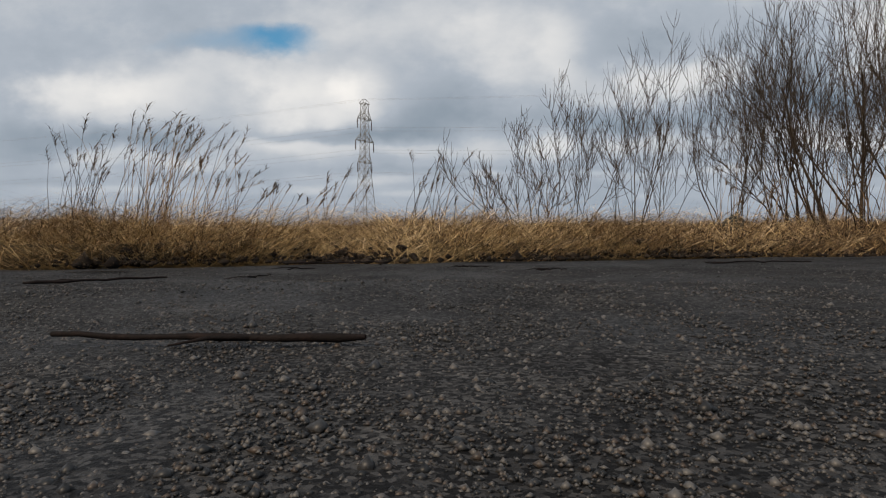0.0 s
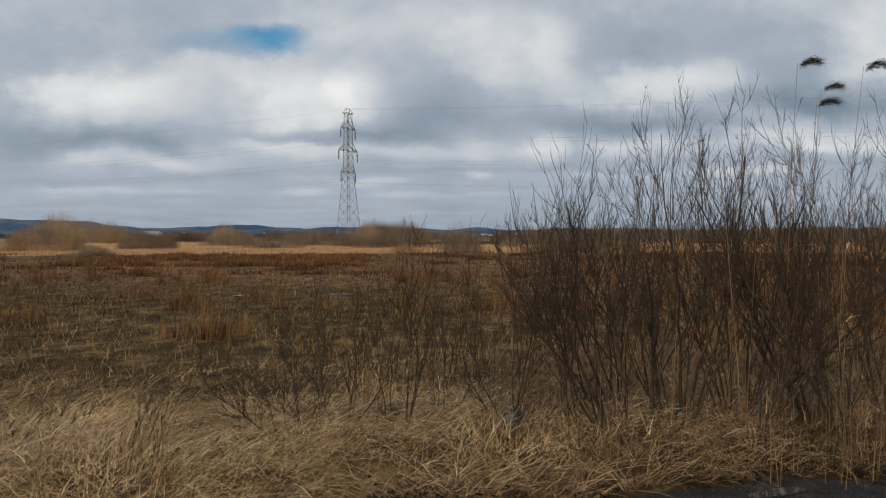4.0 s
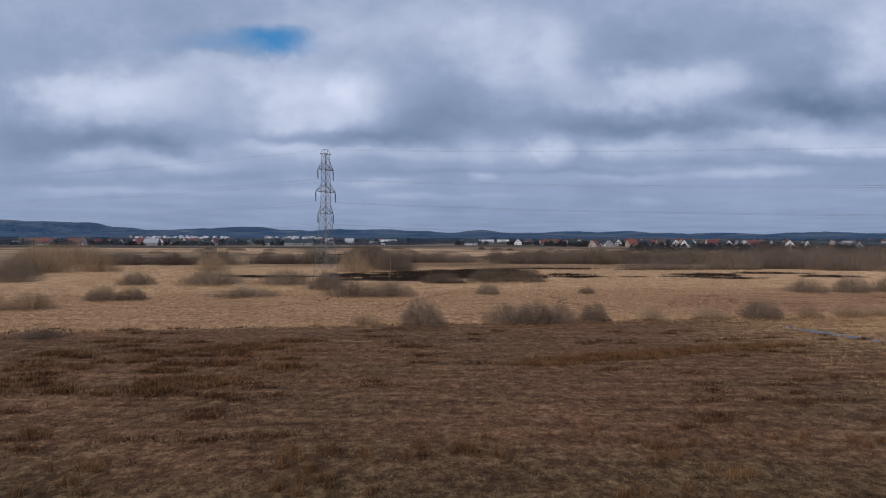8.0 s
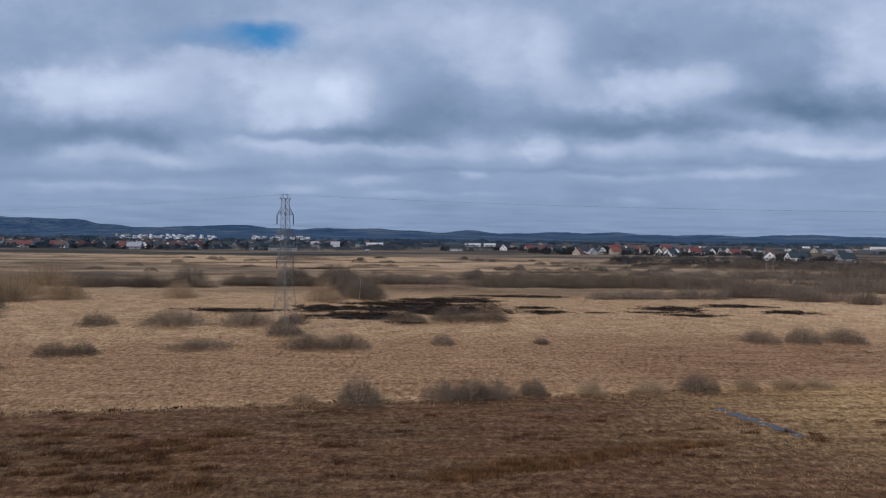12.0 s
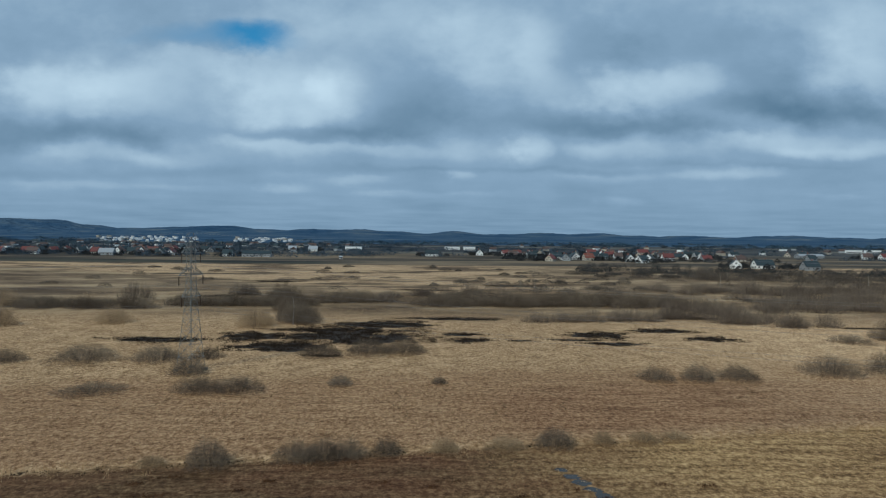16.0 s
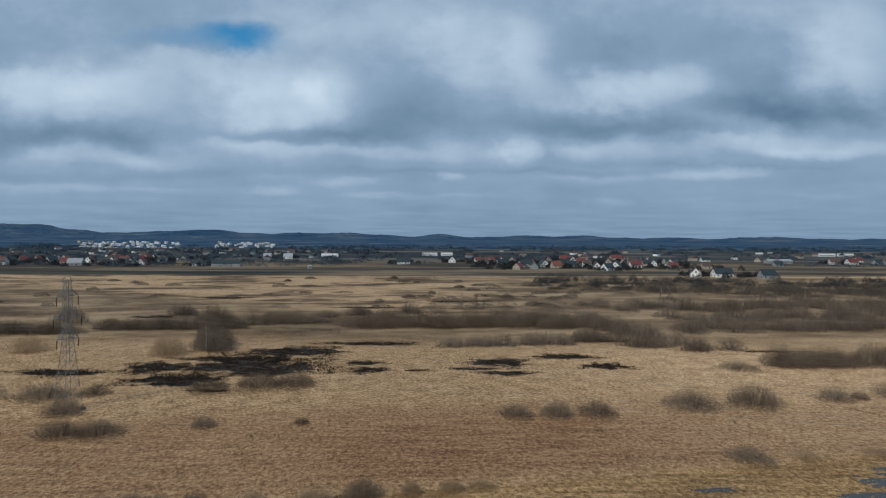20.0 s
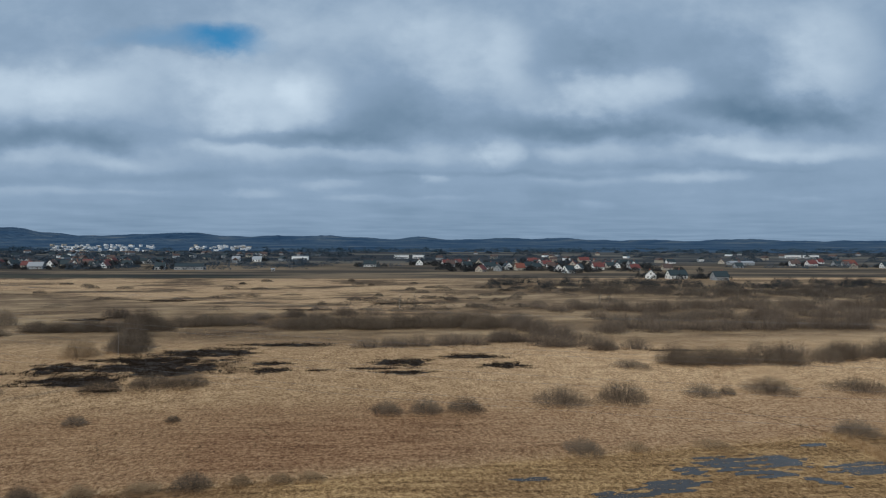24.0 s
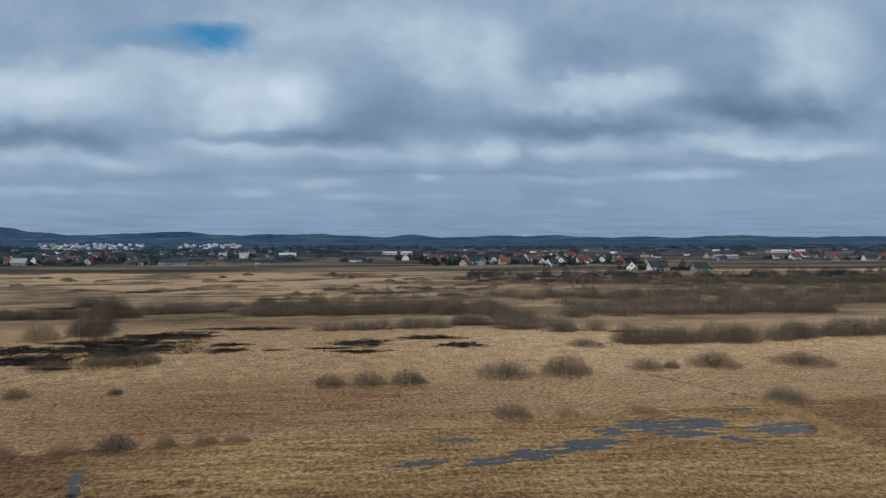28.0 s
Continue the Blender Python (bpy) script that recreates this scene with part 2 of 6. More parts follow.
def water_material():
    m = bpy.data.materials.new("standing_water")
    m.use_nodes = True
    nt = m.node_tree
    b = nt.nodes["Principled BSDF"]
    b.inputs["Base Color"].default_value = (0.035, 0.035, 0.032, 1)
    b.inputs["Roughness"].default_value = 0.03
    b.inputs["Specular IOR Level"].default_value = 0.5
    n = nt.nodes.new("ShaderNodeTexNoise")
    n.inputs["Scale"].default_value, n.inputs["Detail"].default_value = 3.0, 4.0
    geo = nt.nodes.new("ShaderNodeNewGeometry")
    nt.links.new(geo.outputs["Position"], n.inputs["Vector"])
    bp = nt.nodes.new("ShaderNodeBump")
    bp.inputs["Strength"].default_value, bp.inputs["Distance"].default_value = 0.03, 0.1
    nt.links.new(n.outputs[0], bp.inputs["Height"])
    nt.links.new(bp.outputs[0], b.inputs["Normal"])
    return m


def flood_material():
    m = water_material()
    m.name = "muddy_flood_water"
    b = m.node_tree.nodes["Principled BSDF"]
    b.inputs["Base Color"].default_value = (0.045, 0.036, 0.027, 1)
    b.inputs["Roughness"].default_value = 0.22
    b.inputs["Specular IOR Level"].default_value = 0.20
    return m


def ground_material():
    """The marsh floor: mown meadow, reed beds, a rusty strip, far pasture, each with its own border; cloud shade and
    sun are mixed into some.
    """
    m = bpy.data.materials.new("marsh_ground")
    m.use_nodes = True
    nt = m.node_tree
    b = nt.nodes["Principled BSDF"]
    b.inputs["Roughness"].default_value = 0.95
    b.inputs["Specular IOR Level"].default_value = 0.1
    geo = nt.nodes.new("ShaderNodeNewGeometry")
    pos = geo.outputs["Position"]

    def lk(a, z):
        nt.links.new(a, z)

    def mth(op, a, c=None, d=None, clamp=False):
        n = nt.nodes.new("ShaderNodeMath")
        n.operation, n.use_clamp = op, clamp
        for i, v in enumerate((a, c, d)):
            if v is None:
                continue
            if isinstance(v, (int, float)):
                n.inputs[i].default_value = v
            else:
                lk(v, n.inputs[i])
        return n.outputs[0]

    def noise_at(scale, detail=6.0, rough=0.6, stretch=1.0):
        mp = nt.nodes.new("ShaderNodeMapping")
        mp.inputs["Rotation"].default_value = (0, 0, -0.197)
        mp.inputs["Scale"].default_value = (1.0 / stretch, 1, 1)
        lk(pos, mp.inputs[0])
        n = nt.nodes.new("ShaderNodeTexNoise")
        n.inputs["Scale"].default_value, n.inputs["Detail"].default_value, n.inputs["Roughness"].default_value = scale, detail, rough
        lk(mp.outputs[0], n.inputs["Vector"])
        return n.outputs[0]

    def ramp(fac, *stops):
        n = nt.nodes.new("ShaderNodeValToRGB")
        el = n.color_ramp.elements
        while len(el) < len(stops):
            el.new(0.5)
        for e, (p, c) in zip(el, stops):
            e.position, e.color = p, (*c, 1)
        lk(fac, n.inputs[0])
        return n.outputs[0]

    def mix(fac, a, c):
        n = nt.nodes.new("ShaderNodeMixRGB")
        if isinstance(fac, (int, float)):
            n.inputs[0].default_value = fac
        else:
            lk(fac, n.inputs[0])
        lk(a, n.inputs[1])
        lk(c, n.inputs[2])
        return n.outputs[0]

    sep = nt.nodes.new("ShaderNodeSeparateXYZ")
    lk(pos, sep.inputs[0])
    x, y = sep.outputs[0], sep.outputs[1]
    wob = mth("MULTIPLY", mth("SUBTRACT", noise_at(0.05, 5.0), 0.5), 22.0)
    fine = mth("MULTIPLY", mth("SUBTRACT", noise_at(0.6, 4.0), 0.5), 3.0)
    s = mth("ADD", mth("ADD", mth("MULTIPLY_ADD", x, -0.2, y), -71.5), mth("MULTIPLY_ADD", wob, 0.12, fine))      # distance past the ditch

    def step(value, at, width):
        return mth("DIVIDE", mth("SUBTRACT", value, at - width / 2), width, clamp=True)

    streak = noise_at(0.55, 8.0, 0.75, 7.0)
    grain = noise_at(1.1, 12.0, 0.88, 0.8)
    patchy = noise_at(0.10, 6.0, 0.6, 2.0)
    blotch = noise_at(0.22, 8.0, 0.72, 1.0)

    def three(fac, lo, mid, hi, centre=0.5, spread=0.066):
        return ramp(fac, (centre - spread, lo), (centre, mid), (centre + spread, hi))

    tex = mth("MULTIPLY_ADD", grain, 0.80, mth("MULTIPLY", blotch, 0.20))
    lined = mth("MULTIPLY_ADD", grain, 0.74, mth("MULTIPLY", streak, 0.26))
    mown = mth("MULTIPLY_ADD", grain, 0.72, mth("MULTIPLY", noise_at(0.9, 8.0, 0.75, 6.0), 0.28))
    olive = three(tex, (0.011, 0.008, 0.003), (0.052, 0.034, 0.014), (0.19, 0.135, 0.064), 0.5, 0.085)
    russet = mix(step(patchy, 0.5, 0.2), three(mown, (0.026, 0.013, 0.006), (0.100, 0.055, 0.026), (0.26, 0.165, 0.085), 0.5, 0.09),
                 three(mown, (0.036, 0.016, 0.008), (0.125, 0.060, 0.029), (0.30, 0.175, 0.092), 0.5, 0.09))
    dark_meadow = mix(step(mth("ADD", y, wob), 27.0, 12.0), olive, russet)
    stubble = mix(mth("MULTIPLY", step(patchy, 0.52, 0.2), 0.6), three(lined, (0.085, 0.048, 0.019), (0.325, 0.192, 0.082), (0.66, 0.44, 0.21)),
                  three(lined, (0.060, 0.029, 0.012), (0.20, 0.108, 0.047), (0.42, 0.265, 0.13)))
    east = mth("SUBTRACT", 1.0, mth("MULTIPLY", step(mth("ADD", x, mth("MULTIPLY", fine, 0.6)), 144.5, 2.0), 0.42))
    # cloud shade is kept in the darker western meadow, sunlight in the stubble
    meadow = mix(mth("MULTIPLY", mth("MULTIPLY", step(mth("ADD", x, wob), 42.0, 34.0), step(y, 57.0, 16.0)), east), dark_meadow, stubble)
    reed = three(tex, (0.115, 0.062, 0.029), (0.390, 0.242, 0.123), (0.72, 0.495, 0.28))
    rusty = three(lined, (0.085, 0.039, 0.018), (0.245, 0.126, 0.062), (0.47, 0.29, 0.155))
    dull = three(mth("MULTIPLY_ADD", tex, 0.6, mth("MULTIPLY", patchy, 0.4)), (0.13, 0.077, 0.040), (0.33, 0.208, 0.108), (0.55, 0.375, 0.20))
    pasture = three(noise_at(0.02, 8.0, 0.65, 6.0), (0.055, 0.045, 0.034), (0.105, 0.080, 0.056), (0.22, 0.160, 0.10))
    dark_strip = three(noise_at(0.02, 8.0, 0.65, 6.0), (0.016, 0.019, 0.018), (0.026, 0.028, 0.024), (0.05, 0.05, 0.035))
    col = mix(step(s, 0.0, 1.6), meadow, reed)
    strip = mth("MULTIPLY", mth("MULTIPLY", step(s, 5.0, 3.0), mth("SUBTRACT", 1.0, step(mth("ADD", s, wob), 30.0, 8.0))),
                step(mth("ADD", x, wob), 34.0, 14.0))
    # reed just past the ditch, browned part-way to hold passing cloud shade
    near_reed_shade = mth("MULTIPLY", step(s, 2.0, 3.0), mth("SUBTRACT", 1.0, step(mth("ADD", s, wob), 44.0, 12.0)))
    # brighter copy of the reed colours, standing for sunlight on it
    sunny = three(tex, (0.19, 0.104, 0.050), (0.57, 0.362, 0.192), (0.86, 0.62, 0.37))
    col = mix(mth("MULTIPLY", near_reed_shade, 0.66), col, rusty)
    col = mix(mth("MULTIPLY", strip, 0.85), col, rusty)
    far = step(mth("ADD", y, wob), 205.0, 16.0)
    col = mix(mth("MULTIPLY", far, 0.8), col, dull)
    col = mix(mth("MULTIPLY", mth("MULTIPLY", step(mth("ADD", x, wob), 92.0, 50.0), step(s, 4.0, 8.0)), mth("MULTIPLY_ADD", step(s, 30.0, 12.0), 0.35, 0.45)), col, sunny)
    # far fields on the left that are paled as if sunlit
    sunlit_far = mth("MULTIPLY", step(mth("ADD", mth("MULTIPLY_ADD", x, 0.6, y), wob), 300.0, 30.0), mth("SUBTRACT", 1.0, step(mth("ADD", x, wob), 85.0, 60.0)))
    col = mix(step(mth("ADD", mth("MULTIPLY_ADD", x, -0.05, y), wob), 545.0, 20.0), col, pasture)
    distance = three(noise_at(0.006, 8.0, 0.65, 5.0), (0.034, 0.036, 0.040), (0.060, 0.060, 0.060), (0.15, 0.135, 0.11))
    col = mix(step(mth("ADD", y, wob), 900.0, 160.0), col, distance)
    ploughed = mth("MULTIPLY", mth("MULTIPLY", step(mth("ADD", y, fine), 548.0, 8.0), mth("SUBTRACT", 1.0, step(mth("ADD", y, wob), 610.0, 14.0))), mth("SUBTRACT", 1.0, step(mth("ADD", x, wob), -60.0, 60.0)))
    col = mix(mth("MULTIPLY", ploughed, 0.9), col, dark_strip)
    # long brown and pale drifts across the far fields
    drift = noise_at(0.030, 8.0, 0.72, 2.2)
    drifts = three(mth("MULTIPLY_ADD", drift, 0.75, mth("MULTIPLY", grain, 0.25)), (0.060, 0.040, 0.026), (0.185, 0.126, 0.076), (0.40, 0.29, 0.17), 0.5, 0.075)
    band = mth("MULTIPLY", step(mth("ADD", y, wob), 205.0, 40.0), mth("SUBTRACT", 1.0, step(mth("ADD", y, wob), 545.0, 20.0)))
    col = mix(mth("MULTIPLY", band, 0.85), col, drifts)
    # sunlit patches painted pale over the far drifts
    col = mix(mth("MULTIPLY", mth("MULTIPLY", sunlit_far, band), mth("MULTIPLY", step(drift, 0.47, 0.06), 0.6)), col, sunny)
    lk(col, b.inputs["Base Color"])
    bp = nt.nodes.new("ShaderNodeBump")
    bp.inputs["Strength"].default_value, bp.inputs["Distance"].default_value = 0.4, 0.2
    lk(mth("ADD", mth("MULTIPLY_ADD", grain, 0.7, mth("MULTIPLY", streak, 0.5)), blotch), bp.inputs["Height"])
    lk(bp.outputs[0], b.inputs["Normal"])
    return m


def road_material():
    m = earthy("wet_asphalt", ((0.009, 0.0095, 0.011), (0.020, 0.021, 0.023), (0.036, 0.037, 0.039)), scale=5.0, rough=0.85, bump=0.7, bump_scale=220.0, spec=0.12)
    nt = m.node_tree
    b = nt.nodes["Principled BSDF"]
    n = nt.nodes.new("ShaderNodeTexNoise")
    n.inputs["Scale"].default_value, n.inputs["Detail"].default_value = 1.6, 5.0
    geo = nt.nodes.new("ShaderNodeNewGeometry")
    nt.links.new(geo.outputs["Position"], n.inputs["Vector"])
    r = nt.nodes.new("ShaderNodeMapRange")
    r.inputs["From Min"].default_value, r.inputs["From Max"].default_value = 0.38, 0.62
    r.inputs["To Min"].default_value, r.inputs["To Max"].default_value = 0.62, 0.95
    nt.links.new(n.outputs[0], r.inputs[0])
    nt.links.new(r.outputs[0], b.inputs["Roughness"])
    # single chips of stone in the tar
    vo = nt.nodes.new("ShaderNodeTexVoronoi")
    vo.inputs["Scale"].default_value = 170.0
    nt.links.new(geo.outputs["Position"], vo.inputs["Vector"])
    sp = nt.nodes.new("ShaderNodeSeparateColor")
    nt.links.new(vo.outputs["Color"], sp.inputs[0])
    chip = nt.nodes.new("ShaderNodeValToRGB")
    el = chip.color_ramp.elements
    el[0].position, el[0].color = 0.35, (0.32, 0.32, 0.33, 1)
    el[1].position, el[1].color = 1.0, (2.9, 2.8, 2.65, 1)
    nt.links.new(sp.outputs[0], chip.inputs[0])
    mul = nt.nodes.new("ShaderNodeMixRGB")
    mul.blend_type = "MULTIPLY"
    mul.inputs[0].default_value = 1.0
    old = b.inputs["Base Color"].links[0].from_socket
    nt.links.new(old, mul.inputs[1])
    nt.links.new(chip.outputs[0], mul.inputs[2])
    nt.links.new(mul.outputs[0], b.inputs["Base Color"])
    return m


M_GROUND = ground_material()
M_ROAD = road_material()
M_WATER = water_material()
M_FLOOD = flood_material()
M_STALK = earthy("brown_stalk", ((0.035, 0.020, 0.010), (0.16, 0.098, 0.050), (0.36, 0.25, 0.14)), scale=1.5, rough=0.75, island=0.6, spec=0.25)
M_STRAW = earthy("dry_straw", ((0.040, 0.022, 0.009), (0.285, 0.175, 0.080), (0.68, 0.50, 0.27)), scale=0.9, rough=0.75, island=0.8, spec=0.25)
M_HAY = earthy("bleached_hay", ((0.17, 0.095, 0.044), (0.44, 0.295, 0.16), (0.80, 0.62, 0.40)), scale=0.9, rough=0.7, island=0.6, spec=0.25)
M_FADED = earthy("faded_meadow_grass", ((0.040, 0.022, 0.009), (0.165, 0.095, 0.039), (0.36, 0.235, 0.11)), scale=0.5, rough=0.85, island=0.45)
M_MEADOW = earthy("meadow_tuft", ((0.016, 0.010, 0.005), (0.092, 0.058, 0.024), (0.31, 0.21, 0.10)), scale=0.9, rough=0.85, island=0.28)
M_RUSH = earthy("rust_rush", ((0.036, 0.017, 0.007), (0.150, 0.074, 0.029), (0.30, 0.17, 0.075)), scale=0.8, rough=0.85, island=0.3)
M_RUSH_DARK = earthy("dark_rust_rush", ((0.020, 0.009, 0.004), (0.072, 0.031, 0.012), (0.16, 0.074, 0.030)), scale=0.8, rough=0.85, island=0.3)
M_REED = earthy("pale_reed", ((0.19, 0.104, 0.046), (0.40, 0.256, 0.130), (0.68, 0.495, 0.29)), scale=0.9, rough=0.8, island=0.2)
M_SEDGE = earthy("dark_sedge", ((0.009, 0.006, 0.004), (0.024, 0.016, 0.011), (0.055, 0.036, 0.023)), scale=0.5, rough=0.95, island=0.4)
M_BARK = earthy("willow_bark", ((0.018, 0.013, 0.009), (0.043, 0.031, 0.022), (0.090, 0.066, 0.047)), scale=9.0, rough=0.8, bump=0.3, bump_scale=120.0)
M_TWIG = earthy("bare_twigs", ((0.070, 0.050, 0.036), (0.140, 0.105, 0.075), (0.24, 0.19, 0.14)), scale=0.4, rough=0.85, island=0.4, per_object=0.25)
M_TWIG_FAR = earthy("far_twigs", ((0.078, 0.058, 0.045), (0.145, 0.112, 0.086), (0.24, 0.19, 0.148)), scale=0.04, rough=0.9, island=0.35)
M_BIRCH = earthy("birch_bark", ((0.20, 0.17, 0.145), (0.44, 0.41, 0.37), (0.60, 0.57, 0.53)), scale=4.0, rough=0.7)
M_STEEL = earthy("weathered_steel", ((0.10, 0.104, 0.10), (0.17, 0.175, 0.17), (0.25, 0.255, 0.25)), scale=2.0, rough=0.55, spec=0.5)
M_GLASSINS = plain("brown_insulator", (0.07, 0.05, 0.04), rough=0.25)
M_CABLE = plain("cable", (0.22, 0.22, 0.23), rough=0.5, metal=0.4)
# litter brown, kept dark so that it also carries the willows' shade
M_SHADED_LITTER = earthy("shaded_brown_litter", ((0.022, 0.012, 0.007), (0.085, 0.050, 0.029), (0.27, 0.185, 0.115)), scale=1.2, rough=0.85, island=0.5)
# haze is painted in: blue-grey colours for the woods below the hills
M_FARWOOD = earthy("haze_tinted_woods", ((0.040, 0.074, 0.112), (0.062, 0.100, 0.142), (0.095, 0.130, 0.165)), scale=0.01, rough=1.0, island=0.3, spec=0.0)
M_STONE = earthy("gravel", ((0.006, 0.0065, 0.007), (0.014, 0.0145, 0.016), (0.026, 0.026, 0.027), (0.030, 0.029, 0.029), (0.044, 0.029, 0.020), (0.085, 0.082, 0.08)), scale=60.0, rough=0.5, island=0.68, spec=0.5)
# distance haze is mixed into the forest colours as blue
M_HAZED_FOREST = earthy("haze_blue_hill", ((0.028, 0.060, 0.114), (0.046, 0.086, 0.148), (0.078, 0.118, 0.170), (0.17, 0.185, 0.20)), scale=0.0040, rough=1.0, bump=0.8, bump_scale=0.02, spec=0.0)

# ---- mesh helpers ----


def mesh_np(name, verts, faces, mat):
    """One mesh from arrays; faces all of one size."""
    verts, faces = np.asarray(verts, np.float32), np.asarray(faces, np.int32)
    me = bpy.data.meshes.new(name)
    k = faces.shape[1]
    me.vertices.add(len(verts))
    me.vertices.foreach_set("co", verts.ravel())
    me.loops.add(faces.size)
    me.loops.foreach_set("vertex_index", faces.ravel())
    me.polygons.add(len(faces))
    me.polygons.foreach_set("loop_start", np.arange(0, faces.size, k, dtype=np.int32))
    me.update(calc_edges=True)
    if mat:
        me.materials.append(mat)
    return me


def part(name, data, mat, parent, label="", at=None):
    """data: a bmesh or a finished mesh; becomes one object under parent."""
    if isinstance(data, bmesh.types.BMesh):
        me = bpy.data.meshes.new(name)
        data.to_mesh(me)
        data.free()
        me.materials.append(mat)
        data = me
    ob = new(name, data)
    if parent is not None:
        ob.parent = parent
    if at is not None:
        ob.matrix_basis = at
    if label:
        ob["label"] = label
    return ob


def thing(name, at=None, label="", category="", group="", kind=""):
    ob = new(name)
    ob.empty_display_size = 0.3
    if at is not None:
        ob.matrix_basis = at
    return tagged(ob, label, category, group, kind)


def box(bm, cx, cy, cz, sx, sy, sz, rot=0.0):
    r = bmesh.ops.create_cube(bm, size=1.0)
    m = Matrix.Translation((cx, cy, cz)) @ Matrix.Rotation(rot, 4, "Z") @ Matrix.Diagonal((sx, sy, sz, 1))
    bmesh.ops.transform(bm, matrix=m, verts=r["verts"])


def boxed(cx, cy, cz, sx, sy, sz, rot=0.0, bevel=0.0):
    bm = bmesh.new()
    box(bm, cx, cy, cz, sx, sy, sz, rot)
    if bevel:
        bmesh.ops.bevel(bm, geom=bm.edges[:], offset=bevel, segments=2, affect="EDGES")
    return bm


class Tubes:
    """Collects tapered tubes into one mesh."""

    def __init__(self, sides=4):
        self.v, self.f, self.n, self.sides = [], [], 0, sides

    def add(self, pts, radii):
        pts = np.asarray(pts, float)
        k, s = len(pts), self.sides
        d = np.gradient(pts, axis=0)
        d /= np.linalg.norm(d, axis=1)[:, None] + 1e-9
        ref = np.array([0.0, 0.0, 1.0]) if abs(d[0][2]) < 0.8 else np.array([1.0, 0.0, 0.0])
        a = np.cross(d, ref)
        a /= np.linalg.norm(a, axis=1)[:, None] + 1e-9
        b = np.cross(d, a)
        ang = np.arange(s) * 2 * np.pi / s
        ring = pts[:, None, :] + np.asarray(radii)[:, None, None] * (np.cos(ang)[None, :, None] * a[:, None, :] + np.sin(ang)[None, :, None] * b[:, None, :])
        self.v.append(ring.reshape(-1, 3))
        i = np.arange(k - 1)[:, None] * s
        j = np.arange(s)[None, :]
        jn = (j + 1) % s
        q = np.stack([i + j, i + jn, i + s + jn, i + s + j], -1).reshape(-1, 4)
        self.f.append(q + self.n)
        self.n += k * s

    def mesh(self, name, mat):
        me = mesh_np(name, np.concatenate(self.v), np.concatenate(self.f), mat)
        me.polygons.foreach_set("use_smooth", np.ones(len(me.polygons), bool))
        return me


def blades(name, rng, base, length, width, lean, azim, mat, droop=0.0, segs=3):
    """Grass: bent tapering strips. lean: how far the tip goes out, as a share of the length; droop: how far it sinks again."""
    n = len(base)
    length, width, lean, droop = (np.broadcast_to(np.asarray(a, float), n) for a in (length, width, lean, droop))
    out = np.stack([np.cos(azim), np.sin(azim), np.zeros(n)], -1)
    turn = azim + np.pi / 2 + rng.normal(0, 0.9, n)
    side = np.stack([np.cos(turn), np.sin(turn), np.zeros(n)], -1)
    rows = []
    for k in range(segs + 1):
        t = k / segs
        c = base + out * (length * lean * t ** 1.6)[:, None]
        c[:, 2] += length * (np.sqrt(np.clip(1 - lean ** 2, 0.02, 1)) * t - droop * t ** 3)
        c[:, 2] = np.maximum(c[:, 2], base[:, 2] + 0.004)
        w = width * (1 - 0.93 * t ** 1.3) / 2
        rows += [c - side * w[:, None], c + side * w[:, None]]
    v = np.stack(rows, 1)                                    # n, 2(segs+1), 3
    per = 2 * (segs + 1)
    q = np.array([[2 * k, 2 * k + 1, 2 * k + 3, 2 * k + 2] for k in range(segs)])
    f = (np.arange(n)[:, None, None] * per + q[None]).reshape(-1, 4)
    return mesh_np(name, v.reshape(-1, 3), f, mat)


def edge_y(x):
    """The road's grassy edge."""
    return 3.95 + 0.36 * x - 0.012 * np.clip(x, -6, 14) ** 2 + 0.10 * np.sin(x * 2.3) + 0.05 * np.sin(x * 6.1 + 1)


def verge_height(x, y):
    """Soil level: a low uneven bank along the road."""
    d = y - edge_y(x)
    return 0.16 * np.clip(d / 0.7, 0, 1) * np.clip((5.5 - d) / 3.5, 0, 1)


# ---- the ground ----


def ground():
    axis_x = np.unique(np.concatenate([np.linspace(-5000, -200, 25), np.linspace(-200, -12, 40), np.linspace(-12, 20, 140), np.linspace(20, 300, 60), np.linspace(300, 5000, 25)]))
    axis_y = np.unique(np.concatenate([np.linspace(-5000, -20, 20), np.linspace(-20, 3, 12), np.linspace(3, 14, 70), np.linspace(14, 320, 80), np.linspace(320, 5000, 30)]))
    gx, gy = np.meshgrid(axis_x, axis_y)
    near = np.clip((40 - np.hypot(gx - 3, gy - 6)) / 20, 0, 1)
    z = -0.04 + verge_height(gx, gy) * (gy > edge_y(gx)) * np.clip((60 - np.abs(gx)) / 30, 0, 1)
    z = z + near * (gy > edge_y(gx) + 0.2) * 0.03 * np.sin(gx * 1.7) * np.cos(gy * 1.3)
    z = z - 0.10 * ((gy < edge_y(gx) - 0.35) & (gy > edge_y(gx) - 5.8) & (np.abs(gx - 4) < 9))
    v = np.stack([gx, gy, z], -1).reshape(-1, 3)
    nx, ny = len(axis_x), len(axis_y)
    i = (np.arange(ny - 1)[:, None] * nx + np.arange(nx - 1)[None]).ravel()
    f = np.stack([i, i + 1, i + nx + 1, i + nx], -1)
    ob = new("ground", mesh_np("ground", v, f, M_GROUND))
    return tagged(ob, "flat brown winter marsh meadow and reed land", "ground", kind="structure")


def hollow(x, y):
    """The worn dip in the road that holds rain water."""
    return 0.026 * np.exp(-((x - 1.68) / 0.62) ** 2 - ((y - 2.93) / 0.34) ** 2) - 0.036 * np.exp(-((x - 1.72) / 0.75) ** 2 - ((y - 2.30) / 0.22) ** 2)


